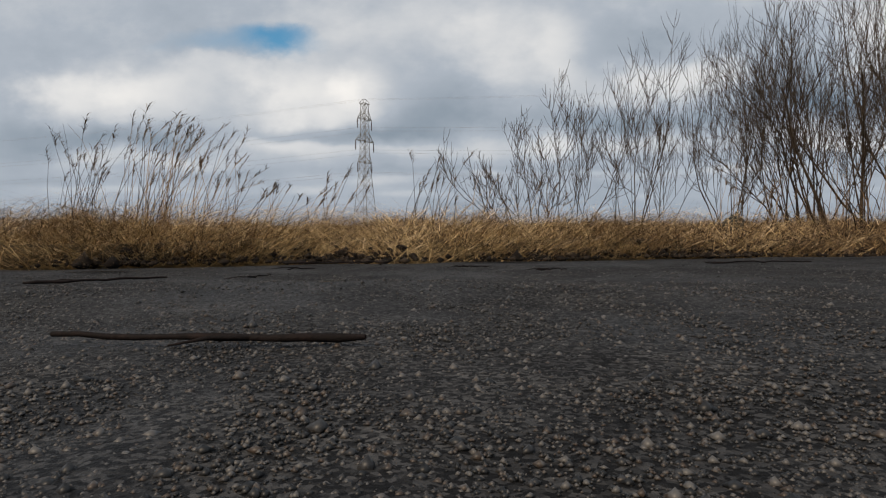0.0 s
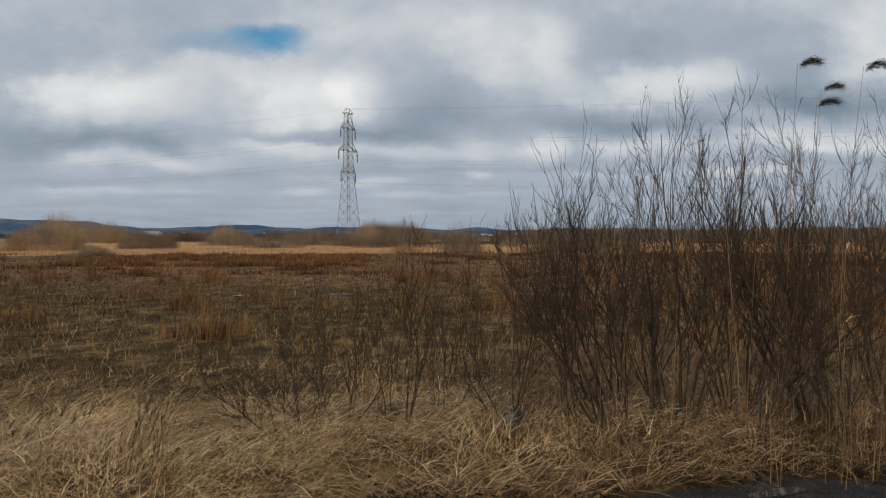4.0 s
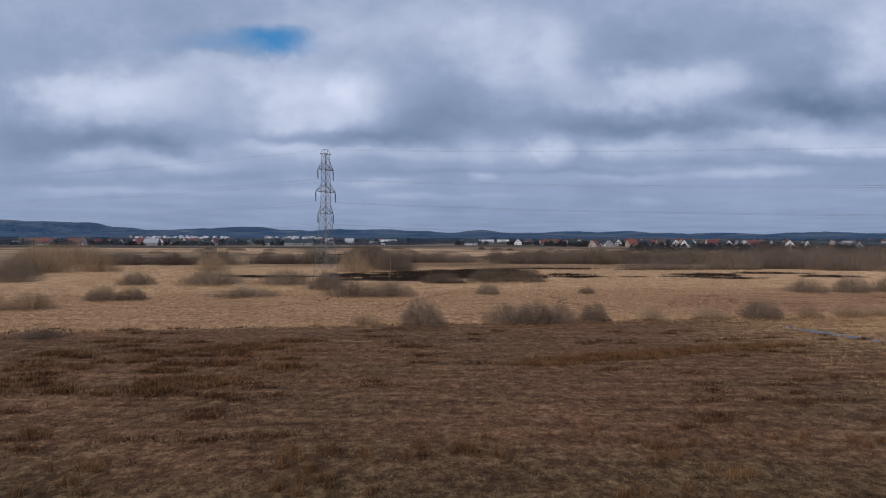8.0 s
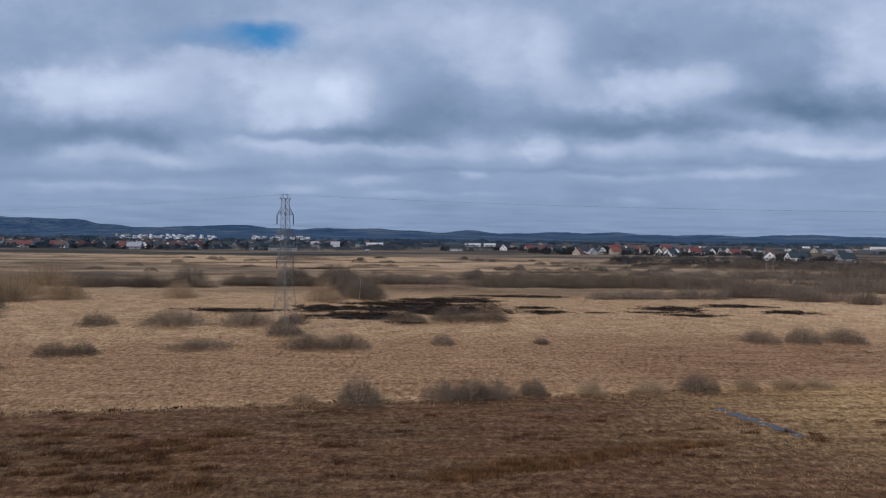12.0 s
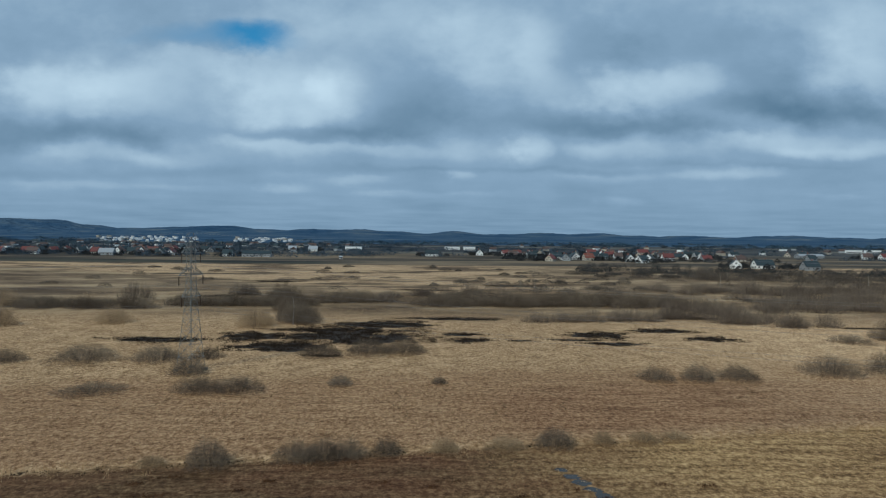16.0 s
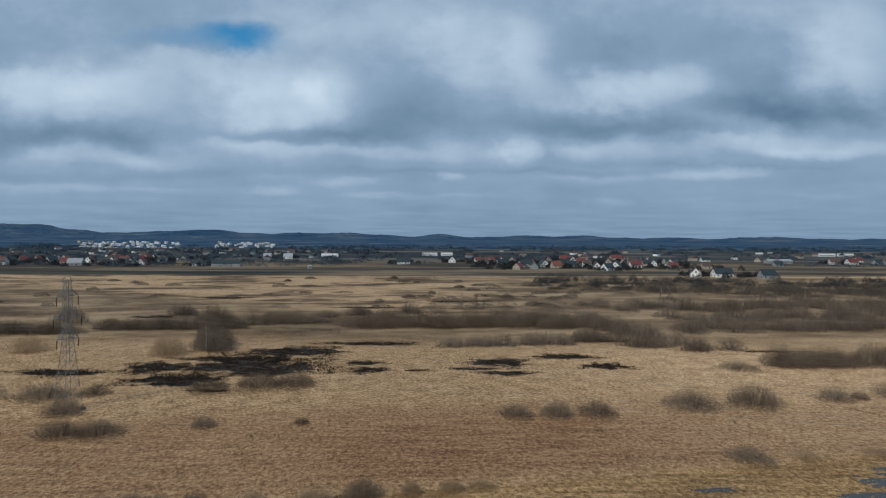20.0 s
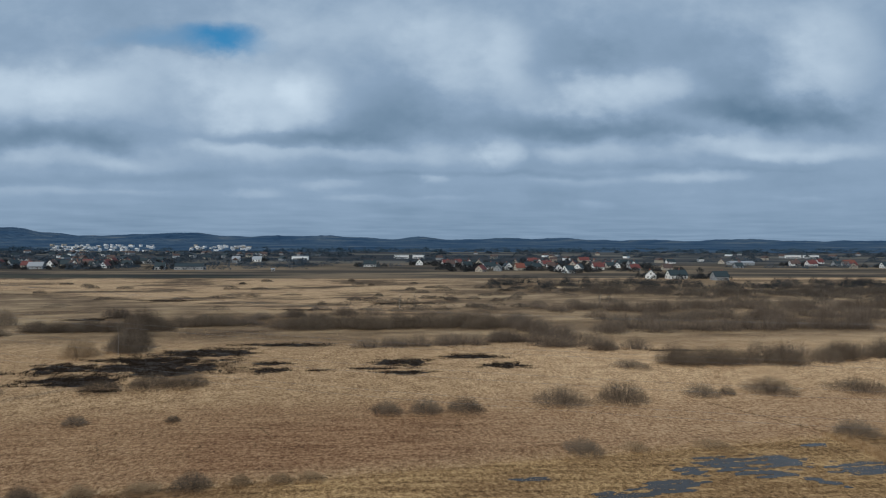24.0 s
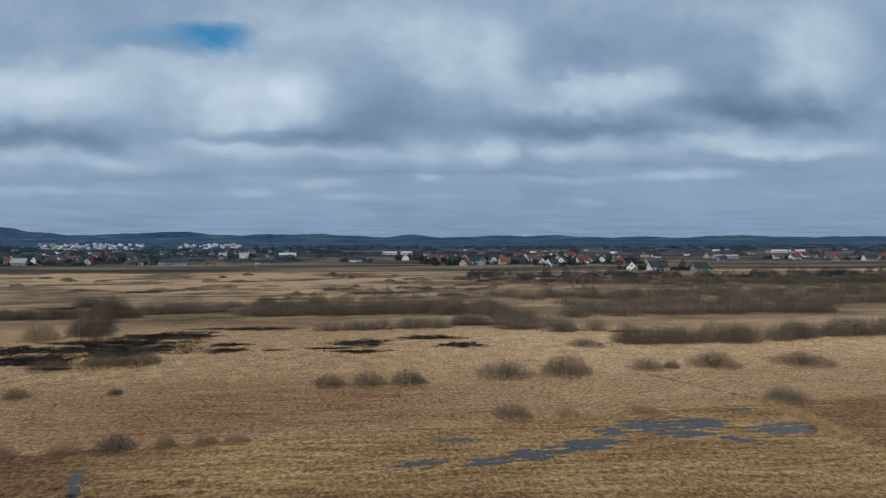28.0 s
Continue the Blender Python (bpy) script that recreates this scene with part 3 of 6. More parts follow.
def road():
    rng = np.random.default_rng(3)
    xs = np.concatenate([np.linspace(-90, -8, 30), np.linspace(-7.8, 16, 220), np.linspace(17, 90, 30)])
    cols = np.linspace(0, 1, 40)
    v = []
    for x in xs:
        e = edge_y(x) if -8 < x < 16 else (edge_y(-8) + 0.33 * (x + 8) if x <= -8 else edge_y(16) + 0.05 * (x - 16))
        for c in cols:
            yy = e + 0.06 - 6.5 * c
            v.append((x, yy, 0))
    v = np.array(v)
    k = len(cols)
    v[:, 2] = 0.012 * np.sin(v[:, 0] * 1.1 + v[:, 1]) * np.cos(v[:, 1] * 1.7) - 0.002
    v[:, 2] += rng.normal(0, 0.0012, len(v)) - hollow(v[:, 0], v[:, 1])
    edge = np.arange(len(v)) % k == 0
    v[edge, 2] = -0.035
    v[np.arange(len(v)) % k == k - 1, 2] = -0.06
    i = (np.arange(len(xs) - 1)[:, None] * k + np.arange(k - 1)[None]).ravel()
    f = np.stack([i, i + k, i + k + 1, i + 1], -1)[:, ::-1]
    me = mesh_np("road", v, f[:, ::-1], M_ROAD)
    ob = tagged(new("road", me), "narrow dark wet asphalt road with worn crumbling edge", "road", kind="structure")
    return ob


def puddle(name, cx, cy, rx, ry, z, seed, rot=0.0, label="shallow puddle of still water", category="puddle", kind="", ragged=0.35):
    rng = np.random.default_rng(seed)
    n = 72
    a = np.arange(n) * 2 * np.pi / n
    r = 1 + ragged * sum(rng.normal(0, 0.5) / k * np.sin(k * a + rng.uniform(0, 6)) for k in range(2, 12))
    x, y = rx * r * np.cos(a), ry * r * np.sin(a)
    c, s = math.cos(rot), math.sin(rot)
    v = np.stack([cx + c * x - s * y, cy + s * x + c * y, np.full(n, z)], -1)
    v = np.vstack([v, [[cx, cy, z]]])
    f = np.array([[i, (i + 1) % n, n] for i in range(n)])
    return tagged(new(name, mesh_np(name, v, f, M_WATER)), label, category, kind=kind)


# ---- plants ----


def shoot(tubes, rng, start, way, length, radius, level, levels):
    """A bent tapering shoot that turns up to the light, with side shoots and long upright whips."""
    k = (9, 6, 5, 3)[level]
    kink = (0.13, 0.10, 0.07, 0.06)[level]
    pts, p, d = [np.array(start, float)], np.array(start, float), np.array(way, float)
    for _ in range(k - 1):
        d = d + rng.normal(0, kink, 3) + np.array([0.0, 0, (0.07, 0.24, 0.22, 0.12)[level]])
        d /= np.linalg.norm(d)
        p = p + d * length / (k - 1)
        pts.append(p.copy())
    tubes.add(pts, radius * np.linspace(1, 0.3 if level < 2 else 0.5, k))
    if level + 1 >= levels:
        return
    for _ in range(int(rng.integers(*((6, 11), (4, 8), (2, 5))[level]))):
        t = rng.uniform((0.22, 0.15, 0.1)[level], 0.99) * (k - 1)
        i = min(int(t), k - 2)
        q = pts[i] + (pts[i + 1] - pts[i]) * (t - i)
        axis = (pts[i + 1] - pts[i]) / np.linalg.norm(pts[i + 1] - pts[i])
        aside = rng.normal(0, 1, 3)
        aside -= axis * aside.dot(axis)
        aside /= np.linalg.norm(aside)
        w = axis * 0.85 + aside * rng.uniform(0.45, 1.0)
        w /= np.linalg.norm(w)
        ln = length * rng.uniform(0.28, 0.62) * (1.15 - 0.55 * t / (k - 1))
        shoot(tubes, rng, q, w, ln, max((0.0038, 0.0027, 0.0020)[level], radius * (1 - 0.7 * t / (k - 1)) * rng.uniform(0.42, 0.66)), level + 1, levels)


def roadside_willow(x, y, height, spread, stems, seed, label, lean_x=0.0, stout=1.0):
    """Several stems from one stock; the tallest shoot reaches the given height."""
    rng = np.random.default_rng(seed)
    root = thing("willow_shrub", pose(x, y, float(verge_height(x, y)) - 0.06), label, "shrub", "bare willows along the road")
    made = []
    for _ in range(stems):
        t = Tubes(3 if stout < 1 else 4)
        a = rng.uniform(0, 2 * np.pi)
        r = spread * 0.26 * math.sqrt(rng.uniform(0, 1))
        lean = rng.uniform(0.05, 0.95)
        way = np.array([math.cos(a) * lean + lean_x * rng.uniform(0.2, 1.2), math.sin(a) * lean * 0.6, 1.0])
        h = height * rng.uniform(0.5, 0.95)
        base = (0.0058 + 0.012 * rng.random() ** 2.2 * stout) * height / 2.4
        shoot(t, rng, (math.cos(a) * r, math.sin(a) * r * 0.6, 0), way / np.linalg.norm(way), h, base, 0, 4 if stout > 0.7 and rng.random() < 0.65 else 3)
        made.append(t)
    top = max(float(np.max([v[:, 2].max() for v in t.v])) for t in made)
    wide = max(float(np.max([np.abs(v[:, 0]).max() for v in t.v])) for t in made)
    for t in made:
        for v in t.v:
            v[:, 2] *= height / top
            v[:, :2] *= min(1.0, (0.95 * spread + 0.25) / wide)
        part("stem", t.mesh("stem", M_BARK), None, root)
    return root


def twig_dome(rng, n, width, height, thick):
    """Strips from the foot of a shrub out to an uneven dome."""
    a = rng.uniform(0, 2 * np.pi, n)
    rr = np.sqrt(rng.uniform(0, 1, n))
    lumps = 0.90 + 0.14 * np.sin(a * 2 + rng.uniform(0, 6)) + 0.09 * np.sin(a * 5 + rng.uniform(0, 6)) + rng.normal(0, 0.045, n)
    peaks = 1 + 0.10 * np.sin(a * 3 + rr * 5 + rng.uniform(0, 6)) + 0.06 * np.sin(a * 7 - rr * 9)
    tip = np.stack([np.cos(a) * rr * width / 2 * lumps, np.sin(a) * rr * width / 2 * lumps,
                    height * (1 - 0.80 * rr ** 2.1) * peaks * np.where(rng.random(n) < 0.5, rng.uniform(0.80, 1.04, n), rng.uniform(0.18, 0.92, n))], -1)
    foot = tip * np.array([0.84, 0.84, 0.0]) + rng.normal(0, width * 0.03, (n, 3)) * np.array([1, 1, 0])
    foot[:, 2] = 0
    start = foot + (tip - foot) * np.where(rng.random(n) < 0.3, 0.0, rng.uniform(0.1, 0.72, n))[:, None]
    mid = start + (tip - start) * 0.5 + np.stack([tip[:, 0] * 0.07, tip[:, 1] * 0.07, np.zeros(n)], -1)
    turn = rng.uniform(0, np.pi, n)
    side = np.stack([np.cos(turn), np.sin(turn), rng.normal(0, 0.2, n)], -1)
    w = thick * rng.uniform(0.6, 1.4, n)[:, None]
    v = np.stack([start - side * w, start + side * w, mid - side * w * 0.7, mid + side * w * 0.7, tip - side * w * 0.2, tip + side * w * 0.2], 1).reshape(-1, 3)
    q = np.array([[0, 1, 3, 2], [2, 3, 5, 4]])
    f = (np.arange(n)[:, None, None] * 6 + q[None]).reshape(-1, 4)
    return v, f


def marsh_bush_kinds():
    """Six leafless grey-brown shrubs and four sparser ones for far belts, one metre wide and high, to be set at their size."""
    made = []
    for k in range(10):
        rng = np.random.default_rng(100 + k)
        v, f = twig_dome(rng, 4200 if k < 6 else 1100, 1.30, 1.0, 0.0008 if k < 6 else 0.0020)
        twigs = mesh_np("crown", v, f, M_TWIG if k < 6 else M_TWIG_FAR)
        t = Tubes(4)
        for _ in range(14):
            a, lean = rng.uniform(0, 6.28), rng.uniform(0.1, 0.7)
            p = np.array([math.cos(a) * 0.08, math.sin(a) * 0.08, -0.02])
            w = np.array([math.cos(a) * lean, math.sin(a) * lean, 1.0])
            w /= np.linalg.norm(w)
            t.add([p, p + w * 0.25, p + w * 0.45 + [0, 0, 0.05], p + w * 0.6 + [0, 0, 0.15]], [0.006, 0.0045, 0.003, 0.0015])
        made.append((t.mesh("stock", M_TWIG), twigs))
    return made


M_TWIG_TAN = earthy("tan_twigs", ((0.17, 0.115, 0.065), (0.31, 0.215, 0.125), (0.46, 0.34, 0.21)), scale=0.4, rough=0.85, island=0.4, per_object=0.2)
BUSH_KINDS = marsh_bush_kinds()
_bush_rng = np.random.default_rng(11)


def tan_kinds():
    made = []
    for stems, twigs in BUSH_KINDS[:3]:
        me = twigs.copy()
        me.materials[0] = M_TWIG_TAN
        made.append((stems, me))
    return made


TAN_KINDS = tan_kinds()


def marsh_bush(x, y, w, h, label="leafless grey-brown willow bush in the marsh", group="marsh bushes", tan=False, dense=False):
    stems, twigs = TAN_KINDS[int(_bush_rng.integers(0, 3))] if tan else BUSH_KINDS[int(_bush_rng.integers(0, 6)) if y < 175 or dense else 6 + int(_bush_rng.integers(0, 4))]
    m = pose(x, y, -0.04, 0, 0, float(_bush_rng.uniform(0, 360))) @ Matrix.Diagonal((w, w, h * 1.12, 1))
    ob = thing("willow_bush", None, label, "bush", group)
    ob.matrix_basis = m
    part("stock", stems, None, ob)
    part("crown", twigs, None, ob)
    return ob


def bare_tree(x, y, height, width, seed, label, mat_trunk, name="tree", twigs=900, trunks=1):
    rng = np.random.default_rng(seed)
    root = thing(name, pose(x, y, -0.05), label, "tree", "marsh trees")
    t = Tubes(6)
    limbs = Tubes(4)
    for k in range(trunks):
        a, lean = rng.uniform(0, 6.28), 0.0 if trunks == 1 else rng.uniform(0.1, 0.35)
        p0 = np.array([math.cos(a) * lean, math.sin(a) * lean, 0.0])
        pts = [p0 + np.array([math.cos(a) * lean, math.sin(a) * lean, 1.0]) * height * s + np.append(rng.normal(0, 0.03 * height * s, 2), 0) for s in (0, 0.15, 0.35, 0.55, 0.75, 0.95)]
        t.add(pts, np.linspace(0.012, 0.003, 6) * height)
        for _ in range(14):
            s = rng.uniform(0.25, 0.9)
            i = min(int(s * 5), 4)
            q = pts[i]
            b = rng.uniform(0, 6.28)
            w = np.array([math.cos(b) * 0.8, math.sin(b) * 0.8, 0.9])
            ln = width * 0.5 * (1.1 - 0.7 * s)
            limbs.add([q, q + w * ln * 0.5, q + w * ln + [0, 0, 0.2 * ln]], np.array([0.008, 0.005, 0.002]) * height)
    part("trunk", t.mesh("trunk", mat_trunk), None, root)
    part("limb_frame", limbs.mesh("limb_frame", M_TWIG), None, root)
    v, f = twig_dome(rng, twigs, width, height * 0.88, 0.011)
    v[:, 2] += height * 0.12
    part("crown", mesh_np("crown", v, f, M_TWIG), None, root, "crown of fine bare twigs")
    return root


def fuzz_dome(rng, n, width, height, size):
    """Sprays of twigs filling an uneven dome, for shrubs far off."""
    a, rr = rng.uniform(0, 2 * np.pi, n), np.sqrt(rng.random(n))
    lump = 0.9 + 0.14 * np.sin(2 * a + rng.uniform(0, 6)) + 0.1 * np.sin(5 * a + rng.uniform(0, 6))
    top = height * (1 - 0.75 * rr ** 2.4) * (1 + 0.12 * np.sin(3 * a + 5 * rr))
    c = np.stack([np.cos(a) * rr * lump * width / 2, np.sin(a) * rr * lump * width / 2, top * rng.random(n) ** 0.55], -1)
    v = c[:, None, :] + rng.normal(0, 1, (n, 4, 3)) * np.array([0.42, 0.42, 0.42]) * size
    v[..., 2] = np.maximum(v[..., 2], 0.0)
    f = (np.arange(n)[:, None] * 4 + np.arange(4)[None])
    return v.reshape(-1, 3), f


def thicket(name, places, seed, label, twigs=70, mat=None, thick=0.00035):
    """Many far shrubs as one belt."""
    rng = np.random.default_rng(seed)
    vs, fs, n = [], [], 0
    for (x, y, w, h) in places:
        v, f = fuzz_dome(rng, twigs, w, h, min(thick * y * 4.5, 0.45 * h))
        v += np.array([x, y, -0.05])
        vs.append(v)
        fs.append(f + n)
        n += len(v)
    return tagged(new(name, mesh_np(name, np.concatenate(vs), np.concatenate(fs), mat or M_TWIG_FAR)), label, "thicket", kind="stuff")


# ---- power line ----


def strut(bm, a, b, w=0.09):
    """An angle-iron bar from a to b."""
    a, b = Vector(a), Vector(b)
    r = bmesh.ops.create_cube(bm, size=1.0)
    q = (b - a).to_track_quat("Z", "Y").to_matrix().to_4x4()
    m = Matrix.Translation((a + b) / 2) @ q @ Matrix.Diagonal((w, w, (b - a).length, 1))
    bmesh.ops.transform(bm, matrix=m, verts=r["verts"])


PYLON_X, PYLON_Y, LINE_TURN = -17.2, 120.4, math.radians(62)
ARMS = ((21.4, 2.1), (17.4, 2.7), (13.5, 2.1))
CABLE_TURN = math.radians(74)


def pylon():
    root = thing("pylon", pose(PYLON_X, PYLON_Y, -0.05, 0, 0, math.degrees(LINE_TURN)), "slim grey steel lattice pylon with three pairs of cross-arms", "pylon")

    def half(z):
        return float(np.interp(z, (0, 13.5, 24.2), (1.75, 0.66, 0.50)))

    levels = [0, 2.6, 5.0, 7.2, 9.2, 11.0, 12.4, 13.5, 14.8, 16.1, 17.4, 18.7, 20.0, 21.4, 22.8, 24.2]
    for sx in (-1, 1):
        for sy in (-1, 1):
            bm = bmesh.new()
            for z0, z1 in ((0, 13.5), (13.5, 24.2)):
                strut(bm, (sx * half(z0), sy * half(z0), z0), (sx * half(z1), sy * half(z1), z1), 0.082)
            part("leg", bm, M_STEEL, root)
    for z0, z1 in zip(levels, levels[1:]):
        a, b = half(z0), half(z1)
        for k in range(4):
            c0, c1 = [((1, 1), (-1, 1), (-1, -1), (1, -1))[j % 4] for j in (k, k + 1)]
            for p, q in (((c0[0] * a, c0[1] * a, z0), (c1[0] * b, c1[1] * b, z1)), ((c1[0] * a, c1[1] * a, z0), (c0[0] * b, c0[1] * b, z1)), ((c0[0] * b, c0[1] * b, z1), (c1[0] * b, c1[1] * b, z1))):
                bm = bmesh.new()
                strut(bm, p, q, 0.036)
                part("brace", bm, M_STEEL, root)
    for z, reach in ARMS:
        for s in (-1, 1):
            bm = bmesh.new()
            h = half(z)
            tip = (s * reach, 0, z)
            for t in (-1, 1):
                strut(bm, (s * h, t * h, z), tip, 0.10)
                strut(bm, (s * h, t * half(z + 1.3), z + 1.3), tip, 0.09)
                strut(bm, (s * h, t * h, z), (s * (h + reach) / 2, 0, z + 0.55), 0.06)
            arm = part("cross_arm", bm, M_STEEL, root)
            t = Tubes(8)
            zz = np.linspace(z - 0.05, z - 1.85, 22)
            rad = np.where(np.arange(22) % 2 == 0, 0.05, 0.13)
            rad[:2], rad[-2:] = 0.03, 0.03
            t.add([(s * reach, 0, q) for q in zz], rad)
            part("insulator", t.mesh("insulator", M_GLASSINS), None, arm, "brown ribbed hanging insulator string")
    bars = [((-0.55, 0, 25.0), (0.55, 0, 25.0))]
    for e in (-1, 1):
        bars += [((e * 0.95, 0.5, 24.2), (e * 0.95, -0.5, 24.2)), ((-0.95, e * 0.5, 24.2), (0.95, e * 0.5, 24.2))]
        bars += [((e * 0.95, w * 0.5, 24.2), (e * 0.55, 0, 25.0)) for w in (-1, 1)]
    for p, q in bars:
        bm = bmesh.new()
        strut(bm, p, q, 0.07)
        part("peak_bar", bm, M_STEEL, root)
    for sx in (-1, 1):
        for sy in (-1, 1):
            part("footing", boxed(sx * 1.76, sy * 1.76, 0.15, 0.7, 0.7, 0.5, bevel=0.05), M_FOOTING, root, "weathered concrete footing")
    return root


def cables():
    """Sagging conductors to the neighbouring pylons, far outside the view."""
    c, s = math.cos(LINE_TURN), math.sin(LINE_TURN)
    along = np.array([math.sin(CABLE_TURN), -math.cos(CABLE_TURN)])
    across = np.array([c, s])
    ends = [(side * reach, z - 1.9, 0.011) for z, reach in ARMS for side in (-1, 1)] + [(0.55, 24.95, 0.007), (-0.55, 24.95, 0.007)]
    for off, z, r in ends:
        t = Tubes(4)
        for way, span in ((1, 240.0), (-1, 240.0)):
            pts = []
            for k in range(41):
                d = span * k / 40
                sag = 4 * 3.4 * (d / span) * (1 - d / span)
                p = np.array([PYLON_X, PYLON_Y]) + across * off + along * d * way
                pts.append((p[0], p[1], z - sag))
            t.add(pts, np.full(41, r))
        tagged(new("power_cable", t.mesh("power_cable", M_CABLE)), "thin dark sagging overhead power cable", "cable", "cables of the power line")


# ---- buildings ----
M_FOOTING = plain("weathered_concrete", (0.17, 0.155, 0.13), rough=0.9, vary=0.3)
M_PANE = plain("window_pane", (0.03, 0.035, 0.045), rough=0.1, vary=0.2)
M_FRAME = plain("white_frame", (0.7, 0.7, 0.68), rough=0.5)
WALLS = {"bright white": plain("bright_white_render", (0.80, 0.80, 0.80), 0.85, per_object=0.2), "white": plain("white_render", (0.80, 0.80, 0.79), 0.85, per_object=0.2), "cream": plain("cream_render", (0.42, 0.37, 0.30), 0.85, per_object=0.3),
         "grey": plain("grey_render", (0.30, 0.31, 0.32), 0.85, per_object=0.3), "brick": plain("brick_wall", (0.30, 0.13, 0.09), 0.85, per_object=0.3)}
ROOFS = {"dark": plain("dark_roof", (0.026, 0.040, 0.046), 0.6, per_object=0.3), "red": plain("red_roof", (0.15, 0.045, 0.040), 0.7, per_object=0.3),
         "orange": plain("orange_roof", (0.18, 0.060, 0.040), 0.7, per_object=0.3), "brown": plain("brown_roof", (0.10, 0.066, 0.056), 0.7, per_object=0.3),
         "pale": plain("pale_roof", (0.32, 0.335, 0.36), 0.5, per_object=0.3)}


def house(x, y, w, d, eave, ridge, turn, wall, roof, name="house", chimney=True, group="village houses"):
    """A gabled house: its ridge runs along its own x before it is turned."""
    root = thing(name, pose(x, y, -0.05, 0, 0, turn), f"{wall} rendered house with a {roof} pitched roof" if wall != "brick" else f"brick house with a {roof} pitched roof", "house", group)
    bm = bmesh.new()
    prof = [(-d / 2, 0), (d / 2, 0), (d / 2, eave), (0, ridge), (-d / 2, eave)]
    a = [bm.verts.new((-w / 2, p, z)) for p, z in prof]
    b = [bm.verts.new((w / 2, p, z)) for p, z in prof]
    bm.faces.new(a[::-1])
    bm.faces.new(b)
    for i in range(5):
        j = (i + 1) % 5
        bm.faces.new((a[i], a[j], b[j], b[i]))
    bmesh.ops.recalc_face_normals(bm, faces=bm.faces)
    part("wall", bm, WALLS[wall], root)
    slope = math.hypot(d / 2, ridge - eave)
    over, th = 0.5, 0.22
    for s in (-1, 1):
        bm = bmesh.new()
        n = Vector((0, s * (ridge - eave), d / 2)).normalized()
        dirv = Vector((0, s * d / 2, eave - ridge)).normalized()
        top = Vector((0, 0, ridge)) + n * 0.03
        pts = []
        for xx in (-w / 2 - over, w / 2 + over):
            for q in (0, slope + over):
                base = top + dirv * q + Vector((xx, 0, 0))
                pts += [bm.verts.new(base), bm.verts.new(base + n * th)]
        for idx in ((0, 1, 3, 2), (4, 6, 7, 5), (0, 4, 5, 1), (2, 3, 7, 6), (1, 5, 7, 3), (0, 2, 6, 4)):
            bm.faces.new([pts[i] for i in idx])
        bmesh.ops.recalc_face_normals(bm, faces=bm.faces)
        part("roof_slope", bm, ROOFS[roof], root)
    if chimney:
        part("chimney", boxed(w * 0.18, d * 0.10, ridge + 0.35, 0.7, 0.7, 1.8, bevel=0.04), WALLS["brick"], root)

    def window(cx, cy, cz, ww, hh, axis):
        win = part("window", boxed(0, 0, 0, ww, 0.10, hh, bevel=0.02), M_FRAME, root, at=pose(cx, cy, cz, 0, 0, 0 if axis == "y" else 90))
        part("pane", boxed(0, 0, 0, ww * 0.86, 0.14, hh * 0.86), M_PANE, win)

    for s in (-1, 1):
        for k in range(max(2, int(w / 3.5))):
            cx = -w / 2 + (k + 0.5) * w / max(2, int(w / 3.5))
            window(cx, s * d / 2, min(1.6, eave * 0.55), 1.5, 1.3, "y")
        window(s * w / 2, 0, eave + (ridge - eave) * 0.3, 1.4, 1.4, "x")
        for k in (-1, 1):
            window(s * w / 2, k * d * 0.25, min(1.6, eave * 0.55), 1.4, 1.3, "x")
    part("door", boxed(0.2 * w, -d / 2, 1.05, 1.0, 0.12, 2.1, bevel=0.03), ROOFS["brown"], root, "brown front door")
    return root


def block(x, y, w, d, h, turn, wall="white", roof="pale", name="apartment_block", group="far town buildings"):
    """A flat-roofed block of flats or a hall."""
    root = thing(name, pose(x, y, terrain(x, y) - 1.0, 0, 0, turn), f"far {wall} flat-roofed building at the foot of the hills", "building", group)
    part("wall", boxed(0, 0, h / 2 + 0.5, w, d, h + 1.0), WALLS[wall], root)
    part("roof", boxed(0, 0, h + 1.2, w + 0.6, d + 0.6, 0.4, bevel=0.05), ROOFS[roof], root)
    rows = max(1, int(h / 3))
    for k in range(rows):
        part("window_band", boxed(0, -d / 2, 2.6 + k * 3.0, w * 0.88, 0.2, 1.1), M_PANE, root)
    return root


def terrain(x, y):
    """Height of the low foothills beyond the plain."""
    return float(np.clip((y - 1700) / 900, 0, 1) * 14)

# ==== the setting ====
ground()
road()


